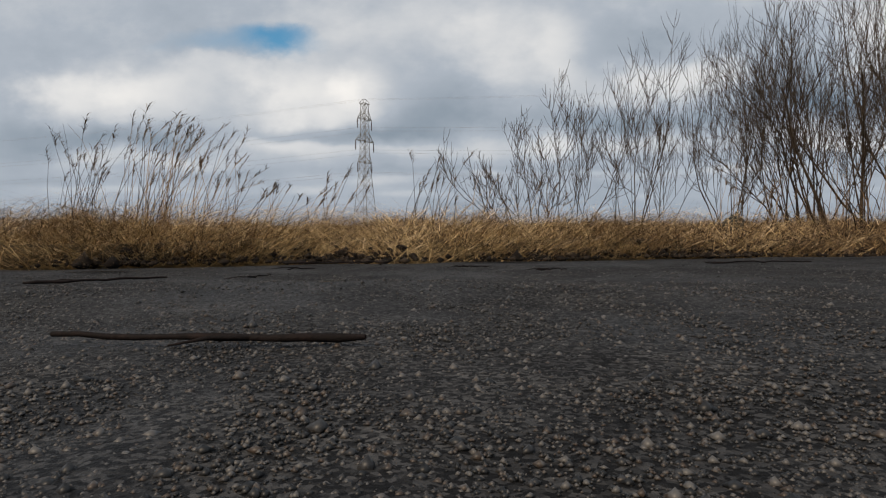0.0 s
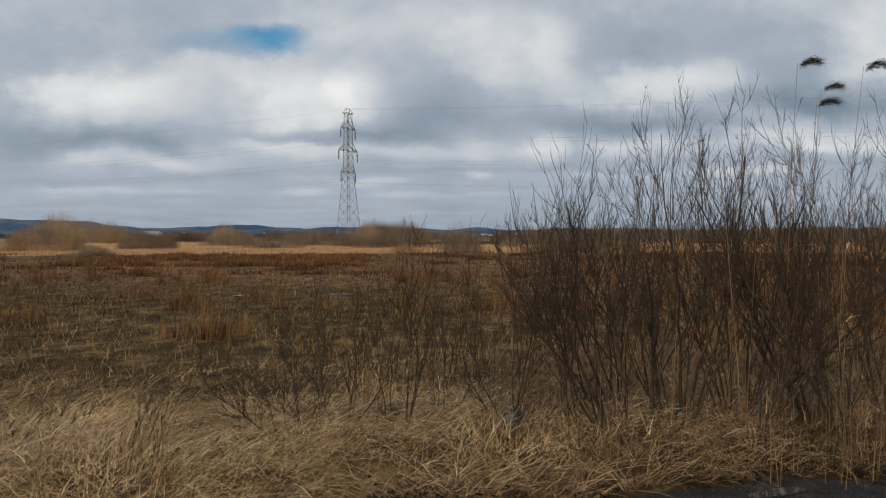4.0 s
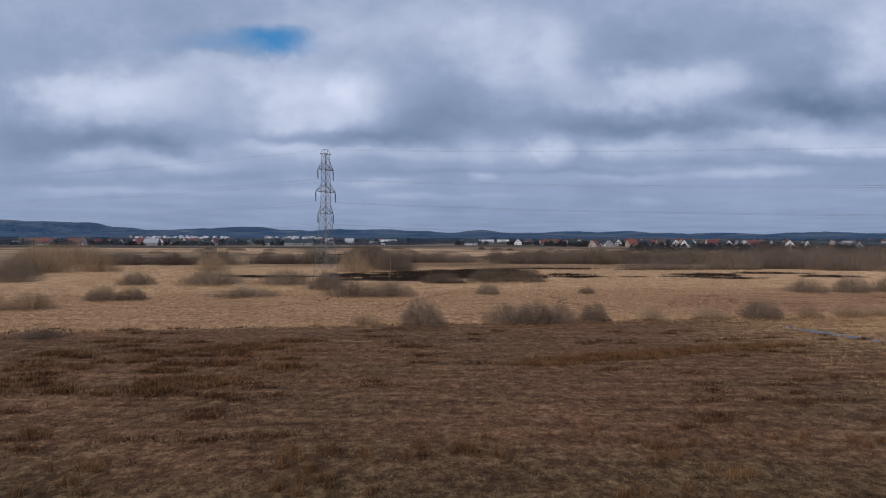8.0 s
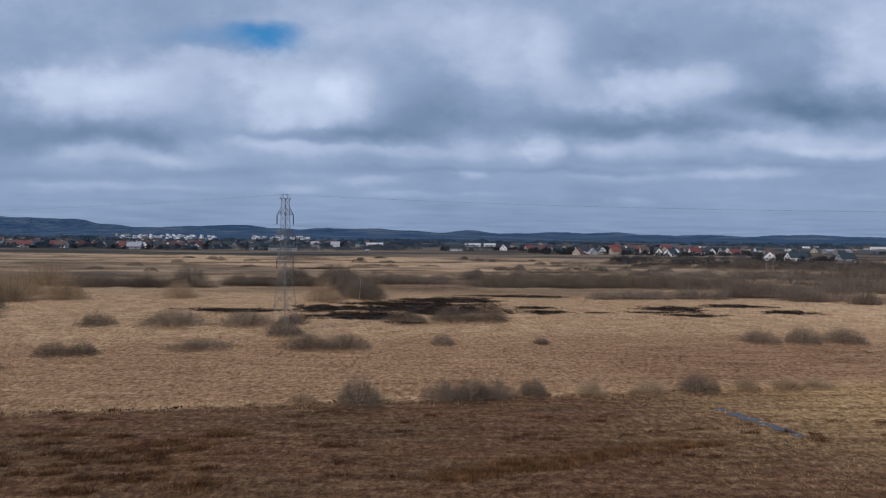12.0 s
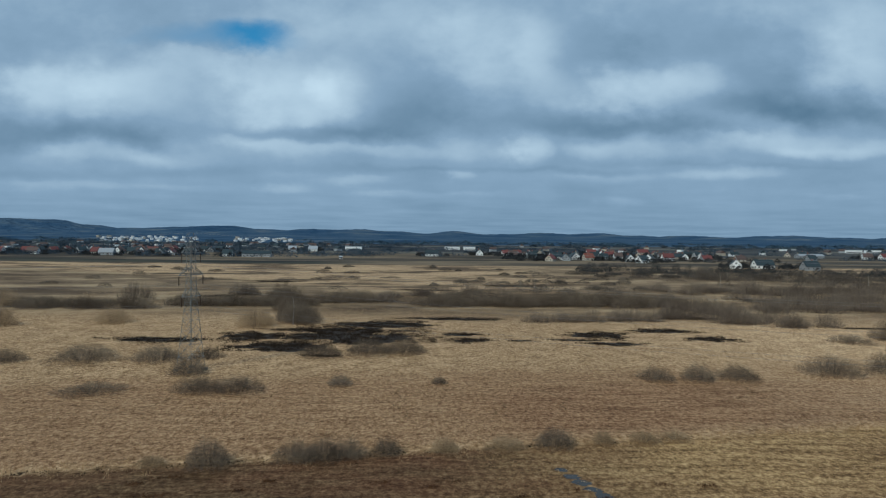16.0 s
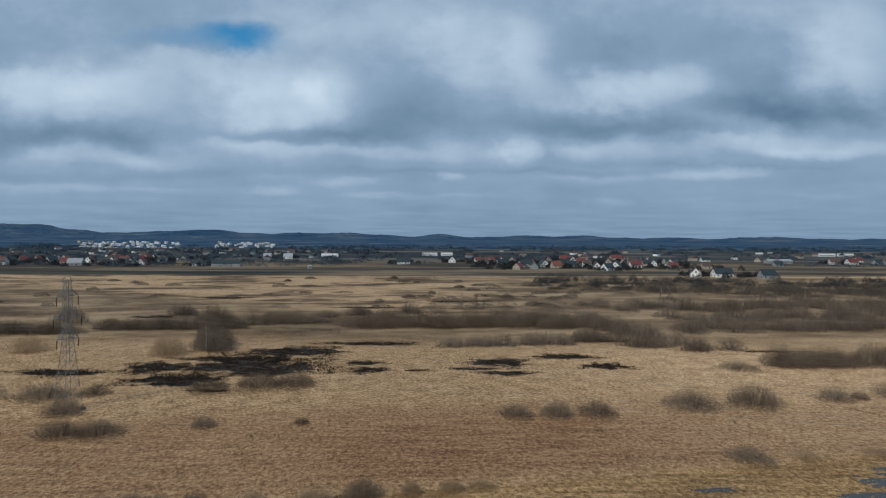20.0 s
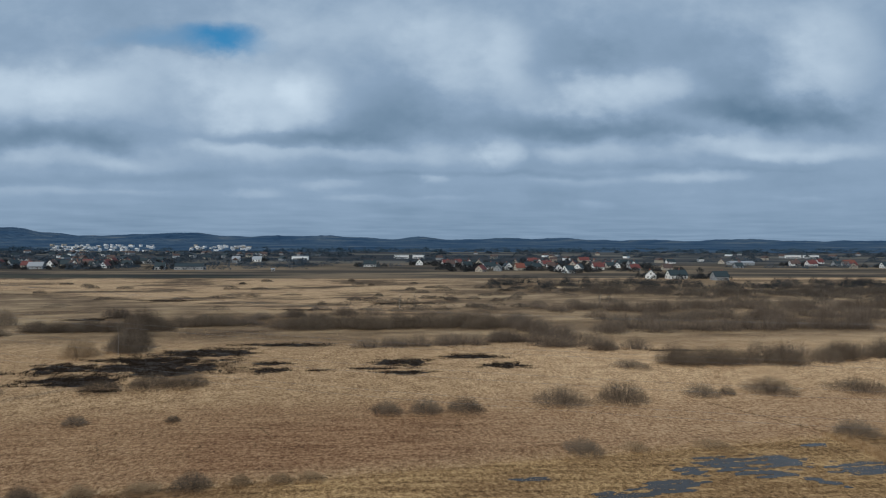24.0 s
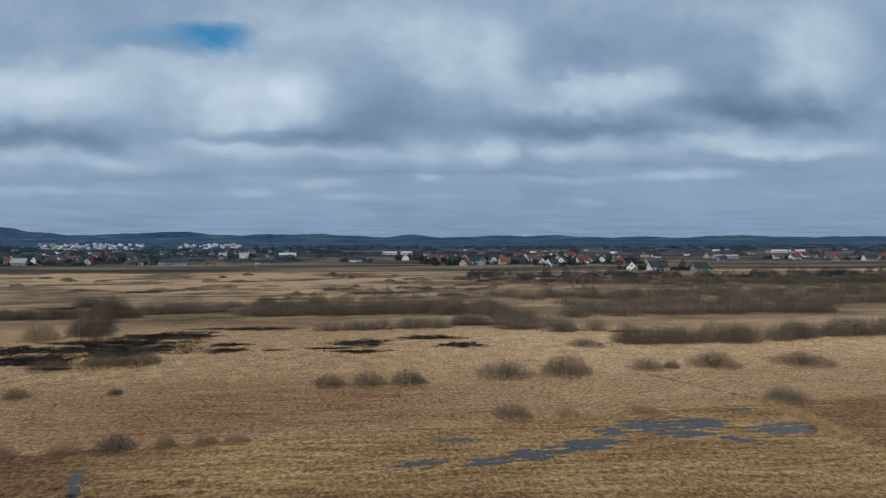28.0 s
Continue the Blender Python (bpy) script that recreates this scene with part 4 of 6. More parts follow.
def hills():
    """The wooded ridge that closes the plain, with its low foot."""
    xs = np.linspace(-4700, 4900, 420)
    ys = np.concatenate([np.linspace(1700, 2700, 14), np.linspace(2760, 3900, 34)])
    gx, gy = np.meshgrid(xs, ys)
    ridge = (30 + 72 / (1 + np.exp((gx + 2120) / 190.0)) + 15 * np.exp(-((gx + 950) / 900) ** 2) + 20 * np.exp(-((gx + 1300) / 210) ** 2) + 13 * np.exp(-((gx + 600) / 260) ** 2)
             + 11 * np.exp(-((gx - 60) / 190) ** 2) + 11 * np.exp(-((gx - 460) / 150) ** 2) + 6 * np.exp(-((gx - 900) / 250) ** 2) + 6 * np.exp(-((gx - 2000) / 260) ** 2))
    rough = np.array([[noise.fractal((x / 420.0, y / 420.0, 0.3), 0.9, 2.0, 6) for x in xs] for y in ys])
    trees = np.array([[noise.noise((x / 26.0, y / 60.0, 3.1)) for x in xs] for y in ys])
    up = np.clip((gy - 2650) / 900, 0, 1)
    up = up * up * (3 - 2 * up)
    foot = np.clip((gy - 1700) / 900, 0, 1) * 14
    z = foot - 1.0 + up * (ridge - 14 + 5 * np.sin(gx / 95.0 + 1.3 * np.sin(gx / 230.0)) + 3 * np.sin(gx / 41.0)) * (1 + 0.16 * rough) + up * (3.4 * trees)
    z[0] = -3
    v = np.stack([gx, gy, z], -1).reshape(-1, 3)
    nx, ny = len(xs), len(ys)
    i = (np.arange(ny - 1)[:, None] * nx + np.arange(nx - 1)[None]).ravel()
    f = np.stack([i, i + 1, i + nx + 1, i + nx], -1)
    tagged(new("backdrop_hills", mesh_np("backdrop_hills", v, f, M_HAZED_FOREST)), "long low range of dark wooded hills, coloured blue for haze", "hills", kind="structure")


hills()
pylon()
cables()

# ---- standing water in the meadow and puddles on the road ----


def flood(x, y, rx, ry, rot, seed):
    """Shallow water that stands between the stubble, with a frayed shore and islets."""
    cell = 0.15
    nx, ny = int(2.6 * rx / cell), int(2.6 * ry / cell)
    c, s = math.cos(rot), math.sin(rot)
    verts, faces, index = [], [], {}
    for i in range(nx):
        for j in range(ny):
            u, w = (i + 0.5) * cell - 1.3 * rx, (j + 0.5) * cell - 1.3 * ry
            px_, py_ = x + c * u - s * w, y + s * u + c * w
            level = 0.85 - (u / rx) ** 2 - (w / ry) ** 2 + 0.85 * noise.noise((px_ * 0.35, py_ * 0.9, seed)) + 0.7 * noise.noise((px_ * 0.9, py_ * 3.0, seed + 3.0)) + 0.42 * math.sin((py_ - 0.2 * px_) * 3.3 + 2.0 * noise.noise((px_ * 0.2, py_ * 0.2, 1.0)))
            if level < 0.10:
                continue
            quad = []
            for a, b in ((i, j), (i + 1, j), (i + 1, j + 1), (i, j + 1)):
                if (a, b) not in index:
                    index[a, b] = len(verts)
                    uu, ww = a * cell - 1.3 * rx + 0.05 * math.sin(7.1 * a + 3.3 * b), b * cell - 1.3 * ry + 0.05 * math.sin(5.3 * b + 2.7 * a)
                    verts.append((x + c * uu - s * ww, y + s * uu + c * ww, -0.034 + 0.003 * (seed % 12)))
                quad.append(index[a, b])
            faces.append(quad)
    tagged(new("flood_pool", mesh_np("flood_pool", verts, faces, M_FLOOD)), "shallow grey-blue flood water lying in the mown meadow", "flood water", "flood pools")


FLOODS = ((41.4, 72.2, 1.3, 0.6, 1.9), (42.9, 68.2, 2.8, 0.9, 1.95), (44.6, 64.4, 2.2, 0.7, 1.95), (83.2, 72.4, 3.4, 1.6, 0.15), (92.0, 72.6, 3.6, 1.7, 0.2), (98.5, 75.4, 5.0, 2.1, 0.25), (106.3, 79.0, 5.2, 2.6, 0.3),
          (111.0, 84.6, 2.6, 2.0, -0.6), (118.0, 87.4, 5.0, 3.4, -0.25), (125.6, 88.2, 5.0, 3.0, 0.0), (121.0, 83.4, 4.6, 1.6, 0.0), (127.6, 80.2, 3.2, 1.1, -0.7), (88.5, 82.0, 3.4, 0.9, 0.1), (136.0, 95.8, 2.6, 1.0, 0.1), (138.0, 85.0, 6.5, 3.0, 0.1))
for k, (x, y, rx, ry, rot) in enumerate(FLOODS):
    flood(x, y, rx, ry, rot, k)
for k, (x, y, rx, ry) in enumerate(((8.4, 23.5, 0.35, 0.22), (9.8, 25.0, 0.75, 0.28), (0.0, 21.3, 0.55, 0.24), (14.0, 23.8, 0.5, 0.22), (6.1, 22.2, 0.5, 0.2), (-2.8, 20.7, 0.45, 0.25), (17.5, 21.0, 0.4, 0.18))):
    puddle("meadow_puddle", x, y, rx * 0.8, ry * 0.9, -0.030, 160 + k, 0.3, "small pool of rain water between the meadow tufts", "puddle", ragged=0.7)
for k, (x, y, rx, ry, z) in enumerate(((1.62, 3.05, 0.27, 0.075, 0.016), (1.70, 2.815, 0.38, 0.075, 0.014), (2.22, 4.37, 0.22, 0.05, 0.012), (2.62, 4.40, 0.08, 0.02, 0.012), (3.05, 4.55, 0.12, 0.02, 0.012), (6.1, 5.50, 0.24, 0.06, 0.012), (0.3, 3.55, 0.15, 0.03, 0.014))):
    puddle("puddle", x, y, rx, ry, 0.012 * math.sin(x * 1.1 + y) * math.cos(y * 1.7) + (-0.016 if k < 2 else 0.0035), 60 + k, (-0.08, 0.13, 0.05, 0.3, 0.3, 0.3, 0.3)[k], "shallow rain puddle on the dark road", "puddle", ragged=0.2)

# ---- stick and gravel on the road ----


def stick(x0, y0, x1, y1, r, seed, label):
    rng = np.random.default_rng(seed)
    t = Tubes(7)
    k = 12
    s = np.linspace(0, 1, k)
    pts = np.stack([x0 + (x1 - x0) * s, y0 + (y1 - y0) * s + rng.normal(0, 0.008, k), r * 1.2 + 0.006 + np.abs(rng.normal(0, 0.004, k))], -1)
    rad = r * (1 - 0.45 * s) * rng.uniform(0.85, 1.2, k)
    rad[0] *= 0.5
    t.add(pts, rad)
    q = pts[4]
    t.add([q, q + np.array([-0.05, -0.03, 0.004]), q + np.array([-0.10, -0.05, -0.004])], [r * 0.6, r * 0.45, r * 0.2])
    tagged(new("stick", t.mesh("stick", M_STICK)), label, "stick", "fallen twigs on the road")


M_STICK = earthy("dark_wet_wood", ((0.004, 0.003, 0.003), (0.008, 0.0055, 0.0055), (0.018, 0.011, 0.010)), scale=40.0, rough=0.75, bump=0.4, bump_scale=200.0, spec=0.15)
stick(1.89, 1.46, 1.42, 1.47, 0.0068, 1, "long dark wet broken stick lying on the asphalt")
stick(0.62, 2.55, 0.95, 2.85, 0.006, 2, "short dark twig lying on the asphalt")
for k, (x0, y0, x1, y1, r) in enumerate(((1.03, 4.02, 1.59, 4.11, 0.006), (1.23, 3.41, 1.32, 3.52, 0.004), (1.96, 3.63, 2.13, 3.68, 0.004), (3.25, 3.96, 3.88, 4.16, 0.005), (2.32, 3.36, 2.46, 3.40, 0.004), (1.24, 2.86, 1.28, 3.0, 0.004))):
    stick(x0, y0, x1, y1, r, 3 + k, "thin dark wet twig lying on the road")


def gravel():
    rng = np.random.default_rng(5)
    n = 46000
    d = 0.26 + 3.4 * rng.beta(0.9, 1.9, n)
    x = 2.0 + (rng.uniform(-0.95, 0.75, n)) * (d + 0.25)
    y = 0.53 + d
    size = rng.lognormal(-6.15, 0.48, n)
    big = rng.random(n) < 0.006
    size[big] *= 2.0
    octa = np.array([(1, 0, 0), (0, 1, 0), (-1, 0, 0), (0, -1, 0), (0, 0, 0.75), (0, 0, -0.75)], float)
    v = octa[None] * size[:, None, None] * rng.uniform(0.6, 1.3, (n, 6, 3))
    a = rng.uniform(0, 6.28, n)
    c, s = np.cos(a)[:, None], np.sin(a)[:, None]
    v = np.stack([v[..., 0] * c - v[..., 1] * s, v[..., 0] * s + v[..., 1] * c, v[..., 2]], -1)
    zr = 0.012 * np.sin(x * 1.1 + y) * np.cos(y * 1.7) - 0.002 - hollow(x, y)
    v += np.stack([x, y, zr + size * 0.15], -1)[:, None]
    tri = np.array([(0, 1, 4), (1, 2, 4), (2, 3, 4), (3, 0, 4), (1, 0, 5), (2, 1, 5), (3, 2, 5), (0, 3, 5)])
    f = (np.arange(n)[:, None, None] * 6 + tri[None]).reshape(-1, 3)
    tagged(new("gravel", mesh_np("gravel", v.reshape(-1, 3), f, M_STONE)), "loose dark road grit with pale chips", "gravel", kind="stuff")


gravel()

# ---- roadside grass ----


def verge():
    rng = np.random.default_rng(21)

    def spot(n, x0, x1, d0, d1, power=1.0):
        x = rng.uniform(x0, x1, n)
        d = d0 + (d1 - d0) * rng.random(n) ** power
        y = edge_y(x) + d
        return np.stack([x, y, verge_height(x, y) - 0.045], -1), d

    def swirl(q):
        return 1.6 * np.sin(1.7 * q[:, 0] + 1.1 * q[:, 1]) + 1.2 * np.sin(2.9 * q[:, 1] - 0.8 * q[:, 0]) + 0.8 * np.sin(5.1 * q[:, 0] + 0.7)

    # a thatch of fallen blades
    p, d = spot(82000, -6.5, 14, 0.10, 2.6, 1.3)
    clump = 0.5 + 0.5 * np.sin(p[:, 0] * 3.1 + np.sin(p[:, 1] * 4.0) * 2) * np.sin(p[:, 1] * 3.7 + p[:, 0])
    p[:, 2] += rng.uniform(0, 0.15, len(p)) * np.clip(d / 0.6, 0, 1) * (0.4 + 0.6 * clump)
    # much of the thatch by the willows gets the darker brown as shade
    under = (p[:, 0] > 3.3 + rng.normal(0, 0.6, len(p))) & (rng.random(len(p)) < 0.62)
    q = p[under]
    me = blades("shaded_thatch", rng, q, rng.uniform(0.08, 0.40, len(q)), rng.uniform(0.0025, 0.0055, len(q)), rng.uniform(0.75, 0.99, len(q)), rng.uniform(0, 6.28, len(q)), M_SHADED_LITTER, droop=rng.uniform(0.0, 0.45, len(q)))
    tagged(new("shaded_thatch", me), "dull brown matted grass at the foot of the willows, darkened for shade", "grass", kind="stuff")
    p, d = p[~under], d[~under]
    me = blades("verge_thatch", rng, p, rng.uniform(0.16, 0.7, len(p)), rng.uniform(0.0018, 0.0042, len(p)), rng.uniform(0.88, 0.995, len(p)), 0.8 * swirl(p) + rng.normal(0, 1.2, len(p)), M_STRAW, droop=rng.uniform(0.0, 0.25, len(p)), segs=2)
    tagged(new("verge_thatch", me), "matted straw-coloured dead grass along the road", "grass", kind="stuff")
    # long bleached strands combed over the bank
    p, d = spot(15000, -6.5, 13, 0.12, 1.9, 1.1)
    p[:, 2] += 0.05 + rng.uniform(0.02, 0.17, len(p)) * np.clip(d / 0.5, 0.2, 1)
    comb = 0.5 + 0.5 * np.sin(p[:, 0] * 2.3 + np.sin(p[:, 1] * 3.1) * 1.6)
    keep = rng.random(len(p)) < (0.25 + 0.75 * comb) * np.where(p[:, 0] > 4.4 + rng.normal(0, 0.5, len(p)), 0.28, 1.0)
    p, d = p[keep], d[keep]
    me = blades("hay_strands", rng, p, rng.uniform(0.3, 0.85, len(p)), rng.uniform(0.0032, 0.0058, len(p)), rng.uniform(0.965, 0.999, len(p)), 0.8 * swirl(p) + rng.normal(-0.4, 0.7, len(p)), M_HAY, droop=rng.uniform(0.0, 0.3, len(p)), segs=4)
    tagged(new("hay_strands", me), "long bleached strands of dead grass lying over the road bank", "grass", kind="stuff")
    # standing dry grass behind it, laid over by the wind
    p, d = spot(30000, -8, 16, 0.7, 5.5, 0.85)
    clump = 0.5 + 0.5 * np.sin(p[:, 0] * 1.9 + np.sin(p[:, 1] * 2.3) * 2) * np.sin(p[:, 1] * 2.1 + p[:, 0] * 0.7)
    # standing grass below the willows is coloured darker for their shade
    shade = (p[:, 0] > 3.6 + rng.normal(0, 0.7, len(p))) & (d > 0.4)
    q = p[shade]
    me = blades("willow_litter", rng, q, rng.uniform(0.12, 0.5, len(q)), rng.uniform(0.0025, 0.006, len(q)), rng.uniform(0.4, 0.97, len(q)), rng.normal(0.1, 1.3, len(q)), M_SHADED_LITTER, droop=rng.uniform(0.0, 0.35, len(q)))
    tagged(new("willow_litter", me), "brown dead grass and litter under the willows, darkened for shade", "grass", kind="stuff")
    p, d, clump = p[~shade], d[~shade], clump[~shade]
    me = blades("verge_grass", rng, p, rng.uniform(0.12, 0.46, len(p)) * np.clip(0.35 + d / 3.5, 0.35, 1.0) * (0.4 + 0.7 * clump), rng.uniform(0.0025, 0.006, len(p)), rng.uniform(0.74, 0.99, len(p)), 0.35 * swirl(p) + rng.normal(0.1, 1.0, len(p)), M_STRAW, droop=rng.uniform(0.0, 0.35, len(p)))
    tagged(new("verge_grass", me), "knee-high dry yellow grass bending in the wind", "grass", kind="stuff")
    # meadow behind the verge
    n = 46000
    x, y = rng.uniform(-18, 26, n), 8.5 + 16 * rng.random(n) ** 1.2
    p = np.stack([x, y, np.full(n, -0.05)], -1)
    near = y < 14.5 + rng.normal(0, 1.2, n)
    for name, q, mat, label in (("meadow_grass_near", p[near], M_FADED, "faded yellow-brown winter grass behind the verge"), ("meadow_grass", p[~near], M_MEADOW, "short brown winter meadow grass")):
        k = len(q)
        me = blades(name, rng, q, rng.uniform(0.10, 0.34, k), rng.uniform(0.007, 0.014, k), rng.uniform(0.3, 0.9, k), rng.uniform(0, 6.28, k), mat, droop=0.1, segs=2)
        tagged(new(name, me), label, "grass", kind="stuff")


verge()


def panicle_grass(x, y, count, height, radius, seed, dark=False):
    """A clump of tall dry grass with drooping seed heads, leaning downwind."""
    rng = np.random.default_rng(seed)
    z = float(verge_height(x, y)) - 0.05
    root = thing("tall_grass", pose(x, y, z), "clump of tall dry grass with ragged seed heads leaning in the wind", "grass", "tall grass clumps by the road")
    stalks, heads = Tubes(3), []
    for _ in range(count):
        a, r = rng.uniform(0, 6.28), radius * math.sqrt(rng.random())
        p = np.array([math.cos(a) * r, math.sin(a) * r * 0.6, 0])
        h = height * rng.uniform(0.55, 1.05)
        lean = rng.normal(0.24, 0.2)
        bow = rng.uniform(1.2, 2.6)
        pts = [p + np.array([lean * h * t ** bow + rng.normal(0, 0.008), rng.normal(0, 0.012), h * t * (1 - 0.16 * abs(lean) * t)]) for t in (0, 0.3, 0.6, 0.85, 1.0)]
        stalks.add(pts, np.array([0.0028, 0.0024, 0.0019, 0.0014, 0.0009]))
        if rng.random() < 0.85:
            top = pts[-1]
            for _ in range(24):
                b = top - (pts[-1] - pts[-2]) * rng.uniform(0, 1.1)
                heads.append(b)
    part("stalks", stalks.mesh("stalks", M_BARK if dark else M_STALK), None, root)
    hb = np.array(heads)
    me = blades("seed_heads", rng, hb, rng.uniform(0.03, 0.11, len(hb)), rng.uniform(0.003, 0.008, len(hb)), rng.uniform(0.5, 0.95, len(hb)), rng.normal(0.1, 0.9, len(hb)), M_PLUME, droop=0.2, segs=2)
    part("seed_heads", me, None, root, "dark ragged seed heads")
    n = count * 5
    p = np.stack([rng.normal(0, radius * 0.6, n), rng.normal(0, radius * 0.4, n), np.zeros(n)], -1)
    me = blades("leaf_tuft", rng, p, rng.uniform(0.25, 0.55, n) * height, rng.uniform(0.004, 0.008, n), rng.uniform(0.3, 0.8, n), rng.normal(0.2, 0.7, n), M_STRAW, droop=0.15)
    part("leaf_tuft", me, None, root)


M_PLUME = earthy("seed_plume", ((0.045, 0.032, 0.024), (0.10, 0.075, 0.055), (0.19, 0.15, 0.11)), scale=5.0, rough=0.9, island=0.5)
for k, (x, y, c, h, r) in enumerate(((-1.10, 5.7, 26, 1.0, 0.25), (-0.75, 5.9, 34, 1.15, 0.30), (-0.35, 5.6, 34, 0.95, 0.30), (-0.05, 5.8, 14, 0.75, 0.22), (0.55, 5.3, 16, 0.55, 0.30), (0.95, 5.6, 12, 0.60, 0.25),
                                     (1.65, 5.5, 14, 0.80, 0.22), (2.0, 5.2, 10, 0.55, 0.30), (2.6, 6.4, 8, 0.6, 0.25), (4.3, 6.1, 16, 0.6, 0.35))):
    panicle_grass(x, y, c, h, r, 300 + k, dark=k in (0, 6))


def reed(x, y, height, lean, seed):
    """One tall common reed with its feathery plume, blown to one side."""
    rng = np.random.default_rng(seed)
    root = thing("reed_stalk", pose(x, y, 0.05), "tall dry common reed with a feathery brown plume", "reed", "reeds among the willows")
    t = Tubes(5)
    pts = [np.array([lean * s ** 2, 0.05 * s, height * s]) for s in np.linspace(0, 1, 8)]
    t.add(pts, np.linspace(0.0042, 0.0016, 8))
    part("stalk", t.mesh("stalk", M_STALK), None, root)
    n = 420
    s = rng.random(n)
    base = pts[-1] + np.stack([0.02 + s * 0.17, rng.normal(0, 0.016, n), -0.02 + 0.13 * s - 0.12 * s ** 2 + rng.normal(0, 0.015, n)], -1)
    me = blades("plume", rng, base, rng.uniform(0.06, 0.15, n) * (1.1 - 0.5 * s), rng.uniform(0.004, 0.009, n), np.full(n, 0.93), rng.normal(0, 0.4, n), M_PLUME, droop=rng.uniform(0.0, 0.5, n), segs=2)
    part("plume", me, None, root, "feathery brown plume")
    n = 5
    base = np.stack([np.full(n, lean * 0.25), np.full(n, 0.02), np.linspace(0.3, 0.7, n) * height], -1)
    me = blades("leaves", rng, base, np.full(n, 0.35), np.full(n, 0.014), np.full(n, 0.9), rng.normal(0.2, 0.5, n), M_STRAW, droop=0.4)
    part("leaves", me, None, root)


for k, (x, y, h, lean) in enumerate(((6.68, 6.6, 3.18, 0.10), (7.25, 6.8, 3.20, 0.2), (7.45, 6.3, 3.10, 0.25), (7.15, 7.2, 3.1, 0.15), (7.0, 6.9, 2.9, 0.10), (8.6, 6.8, 3.2, 0.2))):
    reed(x, y, h, lean, 400 + k)

WILLOWS = ((2.55, 6.2, 1.52, 0.6, 8, -0.2, 0.5), (2.9, 6.4, 1.48, 0.5, 6, 0.1, 0.5), (3.4, 6.25, 1.86, 0.55, 7, -0.15, 0.6), (3.75, 6.6, 1.70, 0.5, 5, 0.0, 0.5), (4.3, 6.4, 2.15, 0.55, 9, -0.1, 0.75), (4.85, 6.5, 2.15, 0.6, 7, -0.3, 0.9),
           (5.15, 6.3, 2.85, 0.8, 9, 0.0, 1.5), (5.75, 6.6, 3.10, 1.0, 13, 0.0, 1.4), (6.4, 6.9, 3.15, 1.1, 13, 0.1, 1.2), (6.3, 6.25, 2.4, 0.8, 7, 0.3, 2.0), (7.1, 6.6, 3.05, 1.2, 15, 0.0, 1.3),
           (7.9, 7.0, 3.05, 1.4, 15, 0.0, 1.2), (8.9, 6.8, 2.95, 1.6, 14, 0.0, 1.2), (10.2, 7.3, 2.9, 1.8, 11, 0.0, 1.0), (6.0, 8.0, 2.5, 1.3, 7, 0.0, 0.8), (5.4, 7.2, 2.7, 1.0, 8, -0.1, 0.9), (7.5, 7.8, 2.7, 1.4, 9, 0.0, 0.9))
for k, (x, y, h, w, n, lean_x, stout) in enumerate(WILLOWS):
    roadside_willow(x, y, h, w, n, 500 + k, "leafless willow shrub with upright grey-brown stems growing from the grass verge", lean_x, stout)

# ---- rush tussocks and meadow tufts ----


def tufts(name, rng, pts, per, height, width, spread, mat, label, lean=0.45, segs=2):
    """Little sheaves of blades at the given places."""
    n = len(pts)
    base = np.repeat(pts, per, axis=0)
    base[:, :2] += rng.normal(0, 1, (n * per, 2)) * np.repeat(np.broadcast_to(spread, n), per)[:, None]
    hh = np.repeat(np.broadcast_to(height, n), per) * rng.uniform(0.55, 1.1, n * per)
    me = blades(name, rng, base, hh, np.broadcast_to(width, n * per) * rng.uniform(0.7, 1.3, n * per), rng.uniform(0.05, lean * 2, n * per).clip(0, 0.95), rng.uniform(0, 6.28, n * per), mat, droop=0.05, segs=segs)
    return tagged(new(name, me), label, "grass", kind="stuff")


def scatter(rng, n, x0, x1, y0, y1, keep=None):
    x, y = rng.uniform(x0, x1, n), rng.uniform(y0, y1, n)
    if keep is not None:
        k = keep(x, y)
        x, y = x[k], y[k]
    return np.stack([x, y, np.full(len(x), -0.05)], -1)


def patch_noise(x, y, s, seed=0.0):
    return np.array([noise.noise((a / s, b / s * 2.2, seed)) for a, b in zip(x, y)])


SWAMPS = ((-38, 154, 12, 4), (-18, 160, 8, 8), (6, 164, 19, 17), (-8, 146, 12, 7), (12, 184, 14, 8), (68, 168, 8, 6.5), (69, 155, 7, 2.5), (35, 158, 5, 3.5), (33, 167, 5, 3.0), (87, 177, 9, 4.0), (95, 164, 6.5, 4.5), (32, 198, 15, 3.6), (4, 136, 4, 1.2), (-4, 172, 14, 3), (61, 160, 7, 1.3), (47, 158, 3, 1.0),
          (105, 205, 10, 2.0), (-62, 262, 9, 4), (-60, 345, 14, 5), (20, 300, 16, 3), (62, 330, 14, 4), (150, 186, 10, 1.2))


def in_swamp(x, y):
    inside = np.zeros(len(x), bool)
    for sx, sy, rx, ry in SWAMPS:
        inside |= ((x - sx) / rx) ** 2 + ((y - sy) / ry) ** 2 < 0.9
    return inside


